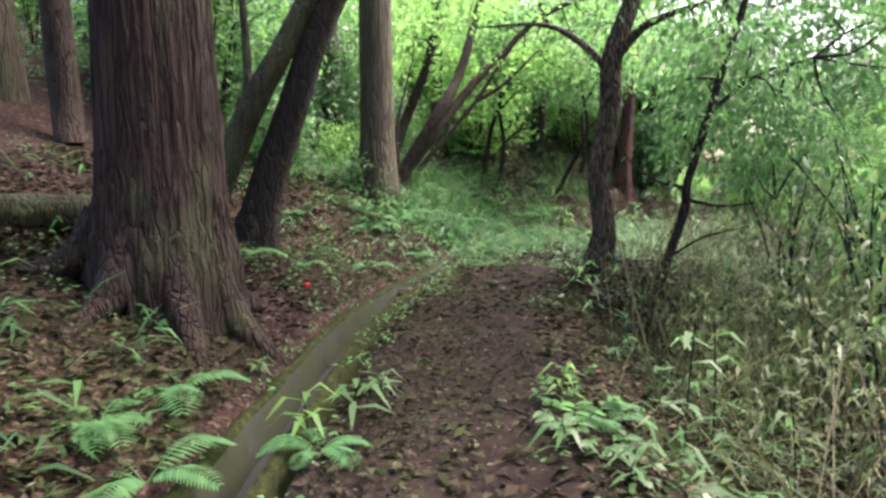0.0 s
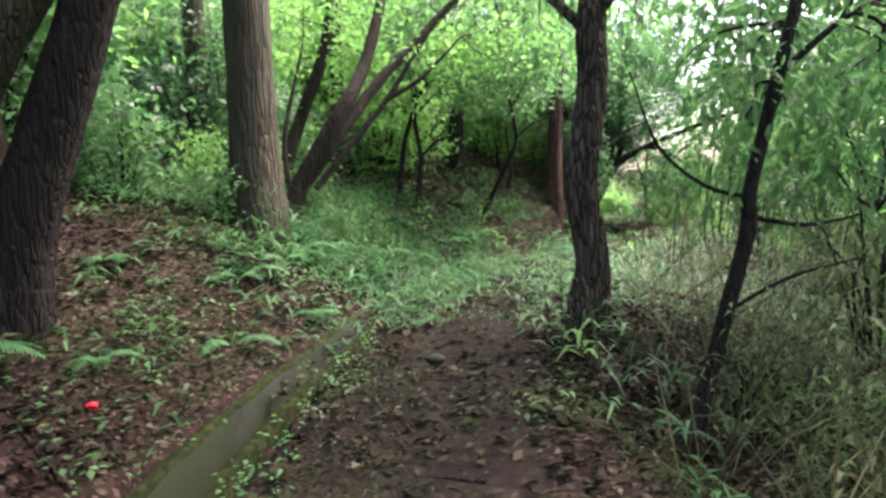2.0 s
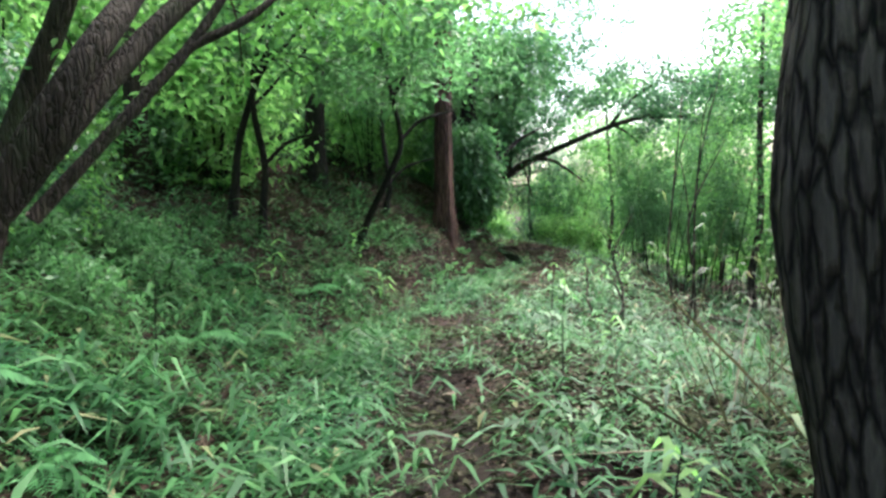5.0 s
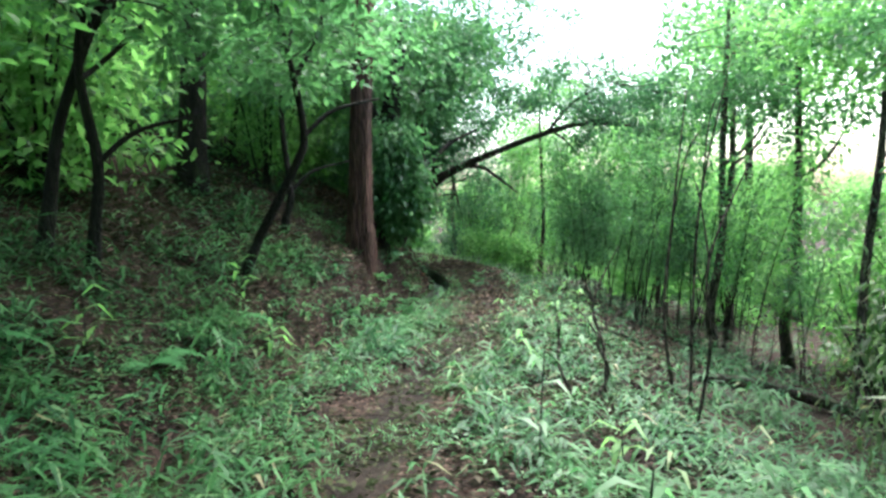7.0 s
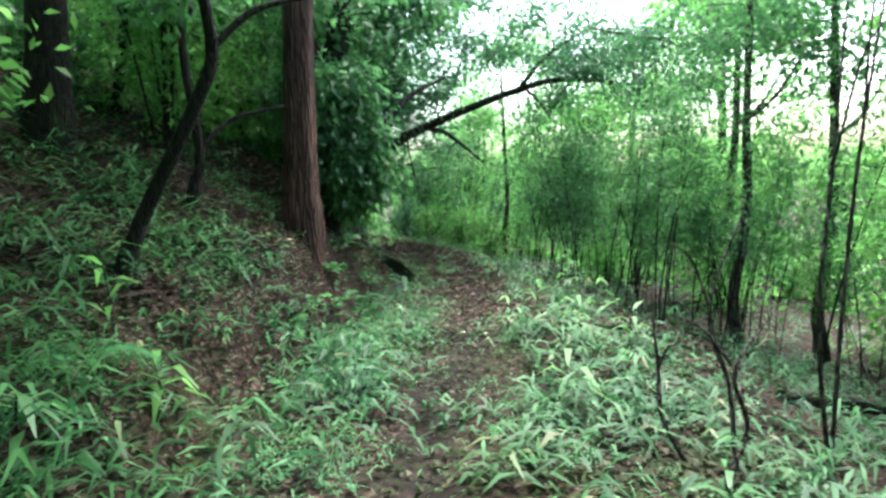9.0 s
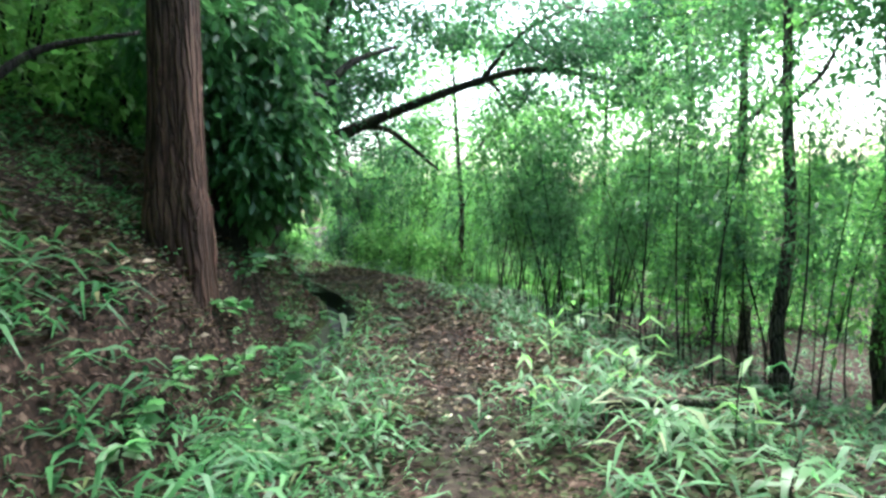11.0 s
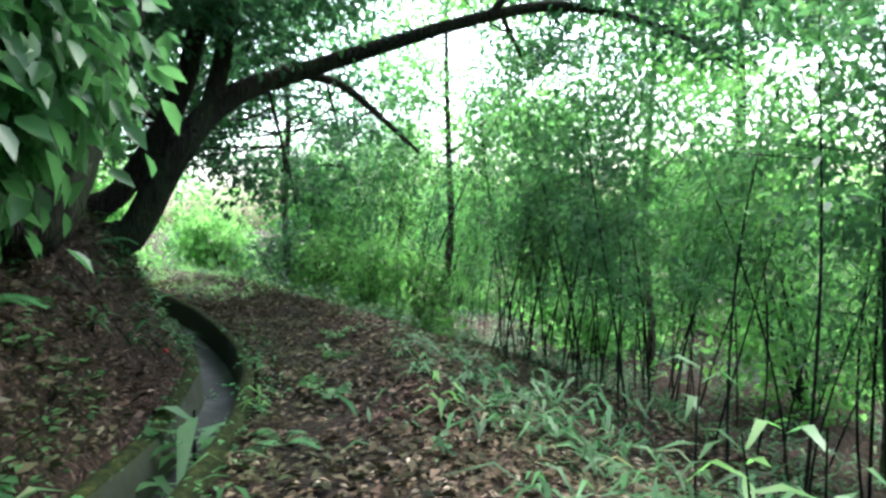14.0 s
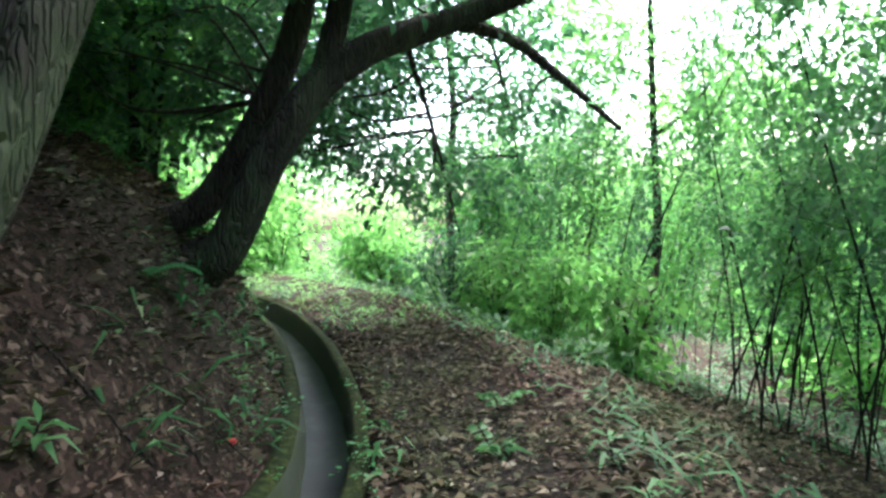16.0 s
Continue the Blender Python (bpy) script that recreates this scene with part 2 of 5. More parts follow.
def smooth_line(pts, n):
    """A rounded line through the points (Catmull-Rom), n steps a span."""
    p = np.vstack([2 * pts[0] - pts[1], pts, 2 * pts[-1] - pts[-2]])
    t = np.linspace(0, 1, n, endpoint=False)[:, None]
    out = [0.5 * (2 * p[i] + (p[i + 1] - p[i - 1]) * t + (2 * p[i - 1] - 5 * p[i] + 4 * p[i + 1] - p[i + 2]) * t**2
           + (3 * p[i] - p[i - 1] - 3 * p[i + 1] + p[i + 2]) * t**3) for i in range(1, len(p) - 2)]
    return np.vstack([*out, pts[-1:]])


CL, GL = smooth_line(CENTRE, 4), smooth_line(GUTTER, 4)


def nearest(line, x, y):
    """Signed distance (right of the way is positive) and the y of the nearest place on the line."""
    x, y = np.ravel(np.asarray(x, np.float64)), np.ravel(np.asarray(y, np.float64))
    if len(x) > 4000:
        both = [nearest(line, x[k:k + 4000], y[k:k + 4000]) for k in range(0, len(x), 4000)]
        return np.concatenate([m[0] for m in both]), np.concatenate([m[1] for m in both])
    a, e = line[:-1], np.diff(line, axis=0)
    px, py = x[:, None] - a[:, 0], y[:, None] - a[:, 1]
    k = np.clip((px * e[:, 0] + py * e[:, 1]) / (e**2).sum(1), 0, 1)
    px -= k * e[:, 0]
    py -= k * e[:, 1]
    w = np.argmin(px**2 + py**2, 1)
    r = np.arange(len(x))
    px, py = px[r, w], py[r, w]
    return np.hypot(px, py) * np.sign(px * e[w, 1] - py * e[w, 0]), a[w, 1] + k[r, w] * e[w, 1]


def waves(x, y, f, seed):
    r = np.random.default_rng(seed)
    out = np.zeros(np.shape(x))
    for _ in range(9):
        a, k, ph = r.uniform(0, 6.28), f * r.uniform(0.6, 1.8), r.uniform(0, 6.28)
        out += np.sin(k * (x * np.cos(a) + y * np.sin(a)) + ph)
    return out / 5


def path_z(y):
    return np.interp(y, (-40, 0, 5.5, 7, 8.4, 10.4, 12, 14, 15.5, 17.5, 19, 22.5, 26, 31, 60), (0, 0.04, 0.09, 0.14, 0.27, 0.26, 0.18, 0.07, 0.0, 0.0, 0.03, 0.02, 0.22, 0.5, 1.5))


def buried(y):
    """Where earth and plants have all but filled the channel."""
    return np.interp(y, (7.8, 9.2, 18.3, 19.2), (0, 1, 1, 0))


def land(x, y):
    shape = np.shape(x)
    x, y = np.ravel(np.asarray(x, float)), np.ravel(np.asarray(y, float))
    d, at = nearest(CL, x, y)
    gd, _ = nearest(GL, x, y)
    z = path_z(at)
    steep = np.interp(at, (0, 12, 16, 20, 30), (0.42, 0.45, 0.6, 0.62, 0.5))
    left = np.maximum(0, -d - np.interp(at, (0, 14, 18, 30), (1.12, 1.12, 0.98, 0.98)))
    z = z + np.interp(at, (0, 15, 19, 21.5, 25, 28, 30), (0, 0.05, 0.45, 0.75, 0.9, 0.5, 0.1)) * np.minimum(left, 1.0) + steep * np.minimum(left, 7) + 0.3 * np.clip(left - 7, 0, 30) + 0.08 * np.clip(left, 0, 0.6)
    right = np.maximum(0, d - np.interp(at, (0, 6.5, 9, 14, 30), (0.85, 0.85, 1.4, 0.8, 0.8)))
    z = z - np.interp(at, (-2, 2, 6.5, 8.5), (0, 0.32, 0.32, 0)) * np.clip(right / 0.7, 0, 1)
    z = z - np.interp(at, (0, 15, 19, 30), (0.2, 0.26, 0.34, 0.34)) * np.minimum(right, 4.5) - 0.07 * np.clip(right - 4.5, 0, 20)
    rough = np.clip(np.abs(d) / 1.2, 0.25, 1)
    z = z + rough * (0.045 * waves(x, y, 2.2, 3) + 0.018 * waves(x, y, 7, 4))
    z = z + 0.012 * waves(x, y, 13, 5) - 0.03 * np.exp(-(d / 0.35) ** 2)
    near = np.abs(gd)
    rim = path_z(at) + 0.0
    k = np.clip((0.6 - near) / 0.3, 0, 1)
    z = z * (1 - k) + np.minimum(z, rim + 0.05 + 0.5 * np.clip(-gd - 0.25, 0, 1)) * k
    z = np.where(near < np.interp(at, (0, 9, 17, 20), (0.185, 0.185, 0.255, 0.255)), rim - 0.34 + 0.22 * buried(at), z)
    return z.reshape(shape)


def land1(x, y):
    return float(land(np.array([x]), np.array([y]))[0])


# ---- mesh helpers ----
def mesh_quads(name, verts, quads, mat, smooth=False):
    me = bpy.data.meshes.new(name)
    verts, quads = np.asarray(verts, np.float32), np.asarray(quads, np.int32)
    n = len(quads)
    me.vertices.add(len(verts))
    me.vertices.foreach_set("co", verts.ravel())
    me.loops.add(4 * n)
    me.loops.foreach_set("vertex_index", quads.ravel())
    me.polygons.add(n)
    me.polygons.foreach_set("loop_start", np.arange(0, 4 * n, 4, dtype=np.int32))
    me.update(calc_edges=True)
    if smooth:
        me.shade_smooth()
    for one in mat if isinstance(mat, (list, tuple)) else [mat]:
        me.materials.append(one)
    return me


def part(name, me, parent, label=""):
    ob = new(name, me)
    ob.parent = parent
    return tagged(ob, label)


def unit(v):
    return v / np.maximum(np.linalg.norm(v, axis=-1, keepdims=True), 1e-9)


def frames(d):
    """Two directions across each direction d."""
    up = np.where(np.abs(d[:, 2:3]) > 0.95, np.array([[1.0, 0, 0]]), np.array([[0, 0, 1.0]]))
    s = unit(np.cross(d, up))
    return s, np.cross(s, d)


def rhombs(p, d, length, width, roll=None, fold=0.15):
    """Small leaves: one folded four-cornered blade each, from p along d."""
    n = len(p)
    d = unit(d)
    s, u = frames(d)
    r = rng.uniform(-1, 1, n) if roll is None else roll
    a = np.cos(r)[:, None] * s + np.sin(r)[:, None] * u
    w = np.cross(a, d)
    L, W = np.reshape(length, (-1, 1)), np.reshape(width, (-1, 1))
    mid = p + d * L * 0.45
    v = np.stack([p, mid + a * W / 2 + w * W * fold, p + d * L - w * L * 0.12, mid - a * W / 2 + w * W * fold], 1).reshape(-1, 3)
    return v, np.arange(4 * n).reshape(-1, 4)


def leaves(p, d, length, width, fold=0.18):
    """Pointed oval leaves, folded along the midrib: six corners in two pieces each."""
    n = len(p)
    d = unit(d)
    s, u = frames(d)
    r = rng.uniform(-1, 1, n)
    a = np.cos(r)[:, None] * s + np.sin(r)[:, None] * u
    w = np.cross(a, d)
    L, W = np.reshape(length, (-1, 1)), np.reshape(width, (-1, 1))
    one, two = p + d * L * 0.28 + w * W * fold, p + d * L * 0.62 + w * W * fold - w * L * 0.03
    v = np.stack([p, one + a * W * 0.44, two + a * W * 0.46, p + d * L - w * L * 0.14, two - a * W * 0.46, one - a * W * 0.44], 1).reshape(-1, 3)
    i = 6 * np.arange(n)[:, None]
    return v, np.concatenate([i + np.array([[0, 1, 2, 3]]), i + np.array([[0, 3, 4, 5]])], 0)


def lances(p, d, length, width, droop=0.5, roll=0.5):
    """Long blades that bend down towards the tip: two four-cornered pieces each."""
    n = len(p)
    d = unit(d)
    s, u = frames(d)
    r = rng.uniform(-roll, roll, n)[:, None]
    a = np.cos(r) * s + np.sin(r) * u
    L, W = np.reshape(length, (-1, 1)), np.reshape(width, (-1, 1))
    down = np.array([[0, 0, -1.0]])
    m = p + d * L * 0.45
    tip = m + unit(d + down * droop * rng.uniform(0.4, 1.5, (n, 1))) * L * 0.55
    v = np.stack([p - a * W * 0.15, p + a * W * 0.15, m + a * W / 2, m - a * W / 2, tip + a * W * 0.06, tip - a * W * 0.06], 1).reshape(-1, 3)
    i = 6 * np.arange(n)[:, None]
    return v, np.concatenate([i + np.array([[0, 1, 2, 3]]), i + np.array([[3, 2, 4, 5]])], 0)


def tube(pts, radii, sides=8, rough=0.0, seed=0, lobes=0.0, close=True, ridge=0.0):
    """A tapering round limb along a rounded line of points."""
    pts = np.asarray(pts, float)
    line = smooth_line(pts, 6) if len(pts) > 2 else pts
    rad = np.interp(np.linspace(0, 1, len(line)), np.linspace(0, 1, len(radii)), radii)
    tan = unit(np.gradient(line, axis=0))
    s, u = frames(tan)
    for i in range(1, len(s)):
        s[i] = unit((s[i - 1] - tan[i] * (s[i - 1] @ tan[i]))[None])[0]
        u[i] = np.cross(s[i], tan[i])
    th = np.linspace(0, 2 * math.pi, sides, endpoint=False)
    r = np.random.default_rng(seed)
    ph = r.uniform(0, 6.28, 4)
    k = 1 + lobes * (np.sin(3 * th + ph[0]) * 0.6 + np.sin(5 * th + ph[1]) * 0.5 + np.sin(11 * th + ph[2]) * 0.25)[None] + rough * r.uniform(-1, 1, (len(line), sides))
    if ridge:
        k = k + ridge * (r.uniform(-1, 1, (1, sides)) + 0.5 * np.repeat(r.uniform(-1, 1, (len(line) // 4 + 1, sides)), 4, 0)[:len(line)])
    v = line[:, None] + (rad[:, None] * k)[..., None] * (np.cos(th)[None, :, None] * s[:, None] + np.sin(th)[None, :, None] * u[:, None])
    n = len(line)
    i, j = np.meshgrid(np.arange(n - 1), np.arange(sides), indexing="ij")
    q = np.stack([i * sides + j, i * sides + (j + 1) % sides, (i + 1) * sides + (j + 1) % sides, (i + 1) * sides + j], -1).reshape(-1, 4)
    v = v.reshape(-1, 3)
    if close and sides % 2 == 0:
        for base in (0, (n - 1) * sides):
            c = [(base + k2, base + k2 + 1, base + sides - 2 - k2, base + sides - 1 - k2) for k2 in range(sides // 2 - 1)]
            q = np.vstack([q, np.array(c)])
    return v, q


def join(pieces):
    vs, qs, n = [], [], 0
    for v, q in pieces:
        vs.append(v)
        qs.append(q + n)
        n += len(v)
    return np.vstack(vs), np.vstack(qs)


def thing(name, x, y, z, label, category, group="", kind=""):
    ob = new(name)
    ob.location = (x, y, z)
    return tagged(ob, label, category, group, kind)


# ---- ground, path, gutter ----
def spaced(lo, a, b, hi, fine):
    core = np.arange(a, b, fine)
    out = [core]
    for start, end, sign in ((a, lo, -1), (b, hi, 1)):
        steps, p, st = [], start, fine
        while (p - end) * sign < 0:
            st *= 1.22
            p += sign * st
            steps.append(p)
        out.append(np.array(steps))
    return np.unique(np.concatenate(out))


def build_ground():
    xs, ys = spaced(-400, -4, 13, 400, 0.1), spaced(-400, -1, 30, 500, 0.1)
    X, Y = np.meshgrid(xs, ys, indexing="ij")
    Z = land(X, Y)
    v = np.stack([X, Y, Z], -1).reshape(-1, 3)
    n, m = X.shape
    i, j = np.meshgrid(np.arange(n - 1), np.arange(m - 1), indexing="ij")
    q = np.stack([i * m + j, (i + 1) * m + j, (i + 1) * m + j + 1, i * m + j + 1], -1).reshape(-1, 4)
    me = mesh_quads("ground", v, q, [SOIL, PATH_DIRT], True)
    c = v[q].mean(1)
    d, at = nearest(CL, c[:, 0], c[:, 1])
    half = np.interp(at, (0, 7, 8.5, 13, 16, 22, 30), (0.62, 0.6, 0.26, 0.16, 0.18, 0.42, 0.4)) + 0.12 * waves(c[:, 0], c[:, 1], 3, 8)
    me.polygons.foreach_set("material_index", (np.abs(d) < half).astype(np.int32))
    tagged(new("ground", me), "dark forest soil with a narrow trodden dirt path", "ground", kind="structure")


build_ground()


def build_gutter():
    """A U-shaped concrete channel that follows the path, with a mossy rim on both sides."""
    line = smooth_line(GUTTER, 10)
    tan = unit(np.gradient(line, axis=0))
    right = np.stack([tan[:, 1], -tan[:, 0]], 1)
    _, at = nearest(CL, line[:, 0], line[:, 1])
    z = path_z(at) + 0.01 - 0.1 * buried(at)
    wide = np.interp(at, (0, 9, 17, 20), (0.72, 0.72, 1, 1))

    def strip(name, profile, mat, label):
        vs = []
        for dx, dz in profile:
            vs.append(np.column_stack([line + right * dx * wide[:, None], z + dz]))
        k = len(profile)
        v = np.stack(vs, 1)
        v[..., 2] += 0.012 * waves(v[..., 0], v[..., 1], 6, 9)
        v[..., :2] += (0.008 * waves(v[..., 0], v[..., 1], 9, 10))[..., None]
        n = len(line)
        i, j = np.meshgrid(np.arange(n - 1), np.arange(k - 1), indexing="ij")
        q = np.stack([i * k + j, i * k + j + 1, (i + 1) * k + j + 1, (i + 1) * k + j], -1).reshape(-1, 4)
        part(name, mesh_quads(name, v.reshape(-1, 3), q, mat, False), gutter, label)

    gutter = thing("drainage_gutter", 0, 0, 0, "curved grey concrete drainage channel with mossy rims beside the path", "gutter")
    strip("channel_wall", [(-0.158, 0.02), (-0.152, 0.0), (-0.125, -0.24)], CONCRETE, "damp concrete wall")
    strip("channel_wall", [(0.125, -0.24), (0.152, 0.0), (0.158, 0.02)], CONCRETE, "damp concrete wall")
    strip("channel_bed", [(-0.13, -0.215), (-0.07, -0.232), (0, -0.24), (0.07, -0.232), (0.13, -0.215)], WET, "dark wet channel bed")
    strip("rim", [(-0.28, -0.3), (-0.28, 0.0), (-0.265, 0.03), (-0.23, 0.042), (-0.19, 0.038), (-0.158, 0.012), (-0.148, -0.08)], MOSS, "thick yellow-green moss on the rim")
    strip("rim", [(0.155, -0.02), (0.158, 0.022), (0.175, 0.035), (0.225, 0.03), (0.25, 0.015), (0.25, -0.3)], MOSS, "narrow damp rim dark with moss")


build_gutter()


# ---- trees ----
def leaf_points(tips, per, spread):
    c = np.repeat(np.asarray(tips, float), per, 0)
    off = rng.normal(0, 1, c.shape) * np.asarray(spread)
    return c + off, off


def tree(name, label, trunk, radii, mat, limbs=(), clumps=None, leaf=None, per=60, spread=(0.35, 0.35, 0.2), size=(0.09, 0.035), sides=14, lobes=0.06, group="", hang=-0.2, flare=True, category="tree", leaflabel="", ridge=0.02, twigs=0):
    """A tree: a tapered trunk through the given points, limbs, and a crown of single leaves round the ends of its twigs."""
    trunk = np.asarray(trunk, float)
    base = trunk[0].copy()
    ob = thing(name, *base, label, category, group)
    rad = list(radii)
    if flare:
        rad = [radii[0] * 1.45, radii[0] * 1.12] + rad
        d = trunk[1] - trunk[0]
        L = np.linalg.norm(d)
        trunk = np.vstack([trunk[0] - d / L * 0.5 - [0, 0, 0.12], trunk[0] + d / L * min(0.25, L * 0.2), trunk[0] + d / L * min(0.6, L * 0.45), trunk[1:]])
        rad = [radii[0] * 1.5, radii[0] * 1.22, radii[0] * 1.05, *radii[1:]]
    v, q = tube(trunk - base, rad, sides, 0.03, len(name) + int(abs(base[0]) * 10), lobes, True, ridge)
    stem = part("trunk", mesh_quads("trunk", v, q, mat, True), ob)
    for pts, rr in limbs:
        v, q = tube(np.asarray(pts, float) - base, rr, 8, 0.05, int(abs(pts[0][0]) * 31), 0.05)
        part("limb", mesh_quads("limb", v, q, mat, True), stem)
    if twigs:
        lines = [smooth_line(np.asarray(pts, float), 5) for pts, _ in limbs if len(pts) > 2] + [smooth_line(trunk[2:], 4)]
        anchors = np.vstack(lines)
        g = np.random.default_rng(int(abs(base[1]) * 100))
        for c in np.asarray(clumps)[g.permutation(len(clumps))[:twigs]]:
            a = anchors[np.argmin(((anchors - c) ** 2).sum(1) + 4 * (anchors[:, 2] < base[2] + 1))]
            m = (a + c) / 2 + g.normal(0, 0.08, 3) * np.linalg.norm(c - a)
            e = c + (c - m) * 0.3 - np.array([0, 0, 0.08])
            v, q = tube(np.array([a, m, c, e]) - base, (0.014, 0.01, 0.006, 0.002), 4, 0, 0, 0, False)
            part("twig", mesh_quads("twig", v, q, mat), stem)
    if clumps is not None and len(clumps):
        p, off = leaf_points(np.asarray(clumps) - base, per, spread)
        d = unit(off * np.array([1, 1, 0.5])) + rng.normal(0, 0.6, p.shape) + np.array([0, 0, hang])
        n = len(p)
        L = size[0] * rng.uniform(0.7, 1.5, n)
        v, q = (rhombs if size[0] > 0.155 else leaves)(p, d, L, L * 1.15 * size[1] / size[0])
        part("crown", mesh_quads("crown", v, q, leaf or LEAF_MID), ob, leaflabel)
    return ob


def twig_ends(c, r, n, seed):
    """Places of twig ends in a lumpy crown of radii r round c."""
    g = np.random.default_rng(seed)
    d = unit(g.normal(0, 1, (n, 3)))
    k = g.uniform(0.25, 1, (n, 1)) ** 0.5
    return np.asarray(c) + d * k * np.asarray(r)


def at_ground(x, y, dz=0.0):
    return (x, y, land1(x, y) + dz)


def up_trunk(x, y, h, lean=(0, 0), bend=0.1, seed=1):
    g = np.random.default_rng(seed)
    z = land1(x, y)
    return [(x + lean[0] * t * h + g.uniform(-bend, bend) * (t > 0) * (t < 1), y + lean[1] * t * h + g.uniform(-bend, bend) * (t > 0), z + t * h) for t in (0, 0.12, 0.3, 0.5, 0.75, 1)]


def gz(x, y, h):
    return (x, y, land1(x, y) + h)


# the walk's first stretch
tree("cedar_tree", "massive old cedar with fluted reddish-brown shredding bark and flared roots", up_trunk(-1.74, 4.38, 11, (0.0, 0.0), 0.03, 3),
     (0.37, 0.34, 0.31, 0.27, 0.15), BARK_CEDAR, sides=120, lobes=0.055, ridge=0.022,
     limbs=[([gz(-1.74 + 0.3 * math.cos(a), 4.38 + 0.3 * math.sin(a), 0.45), gz(-1.74 + 0.5 * math.cos(a), 4.38 + 0.5 * math.sin(a), 0.12), gz(-1.74 + 0.85 * math.cos(a), 4.38 + 0.85 * math.sin(a), -0.05)], (0.14, 0.11, 0.04)) for a in (-2.6, -1.7, -0.9, -0.1, 0.9, 3.0)],
     clumps=twig_ends((-1.7, 4.4, 9.5), (2.6, 2.6, 2.5), 90, 5), leaf=LEAF_CEDAR, per=60, size=(0.16, 0.03))
tree("leaning_tree", "dark wet trunk leaning over the leaf-strewn bank", [gz(-1.88, 6.62, 0), gz(-1.7, 6.62, 0.7), gz(-1.42, 6.65, 1.6), gz(-1.1, 6.7, 2.6), gz(-0.4, 6.9, 4.4), gz(0.4, 7.0, 6.5)],
     (0.19, 0.17, 0.15, 0.13, 0.1, 0.06), BARK_DARK, sides=20, lobes=0.07, clumps=twig_ends((0.3, 7.2, 6.4), (2.6, 2.6, 1.4), 60, 6), leaf=LEAF_MID, per=70)
tree("leaning_tree", "mossy grey-green trunk leaning beside a darker one", [gz(-2.35, 6.5, 0), gz(-2.1, 6.5, 0.6), gz(-1.75, 6.5, 1.5), gz(-1.35, 6.6, 2.4), gz(-0.8, 6.8, 4.0), gz(-0.6, 7, 6)],
     (0.16, 0.14, 0.125, 0.11, 0.08, 0.04), BARK_MOSS, sides=18, lobes=0.06, limbs=[([gz(-1.95, 6.5, 1.0), gz(-1.9, 6.7, 1.5), gz(-2.0, 6.9, 2.6)], (0.06, 0.05, 0.03))])
tree("cedar_tree", "straight grey-brown cedar trunk with moss at its foot", up_trunk(-1.12, 10.22, 12, (0.0, 0.0), 0.02, 9), (0.26, 0.245, 0.225, 0.2, 0.12), BARK_GREY, sides=28, lobes=0.05,
     clumps=twig_ends((-1.1, 10.2, 10), (2.4, 2.4, 2.5), 70, 7), leaf=LEAF_CEDAR, per=60, size=(0.16, 0.03))
for x, y, r, s in ((-2.45, 13.1, 0.17, 11), (-3.3, 9.1, 0.15, 12), (-4.4, 12.0, 0.18, 13), (-0.6, 17.0, 0.15, 14), (-5.5, 8.2, 0.2, 15), (-3.4, 16.5, 0.2, 16), (0.6, 21.5, 0.17, 17), (3.2, 24.5, 0.2, 18), (-6.5, 14.5, 0.2, 19)):
    tree("cedar_tree", "slender straight cedar trunk on the wooded bank", up_trunk(x, y, 12, (0.01 * (s % 3), 0), 0.04, s), (r, r * 0.93, r * 0.85, r * 0.75, r * 0.4), BARK_GREY if s % 2 else BARK_BROWN, sides=16, lobes=0.05,
         clumps=twig_ends((x, y, land1(x, y) + 10), (2.2, 2.2, 2.6), 60, s), leaf=LEAF_CEDAR, per=20, size=(0.18, 0.035), group="cedars on the bank")
tree("leaning_tree", "brown multi-stemmed tree arching out over the path", [gz(-0.98, 11.4, 0), (-0.72, 11.42, 1.7), (-0.22, 11.5, 2.5), (0.12, 11.9, 3.2), (0.45, 12.4, 4.4), (0.9, 12.8, 6.2)],
     (0.13, 0.11, 0.1, 0.085, 0.07, 0.04), BARK_BROWN, sides=14,
     limbs=[([(-0.75, 11.42, 1.55), (-0.25, 11.5, 2.2), (0.3, 11.9, 2.95), (0.9, 12.3, 3.6), (1.6, 12.4, 4.25), (2.6, 12.4, 4.6), (3.8, 12.4, 4.5)], (0.09, 0.085, 0.075, 0.065, 0.05, 0.035, 0.015)),
            ([(-0.6, 11.5, 1.5), (-0.1, 11.7, 2.1), (0.4, 11.9, 2.7), (0.8, 12.0, 3.3), (1.3, 12.1, 4.0)], (0.05, 0.045, 0.038, 0.03, 0.012)),
            ([(0.4, 11.9, 2.7), (0.9, 12.0, 3.0), (1.5, 12.2, 3.6)], (0.04, 0.03, 0.012)),
            ([gz(-1.3, 12.9, 0.1), (-0.95, 13.05, 2.55), (-0.5, 13.1, 3.7), (-0.2, 13.2, 5.5)], (0.12, 0.1, 0.09, 0.06)),
            ([(-0.9, 11.5, 1.3), (-1.0, 11.8, 2.2), (-0.75, 12.1, 3.4)], (0.04, 0.035, 0.015))],
     clumps=np.vstack([twig_ends((1.9, 12.8, 4.4), (3.2, 2.0, 1.3), 75, 21), twig_ends((0.6, 13.6, 3.4), (1.8, 1.0, 1.0), 26, 22)]), leaf=LEAF_LIGHT, per=60, spread=(0.26, 0.26, 0.13), size=(0.09, 0.042), twigs=45)
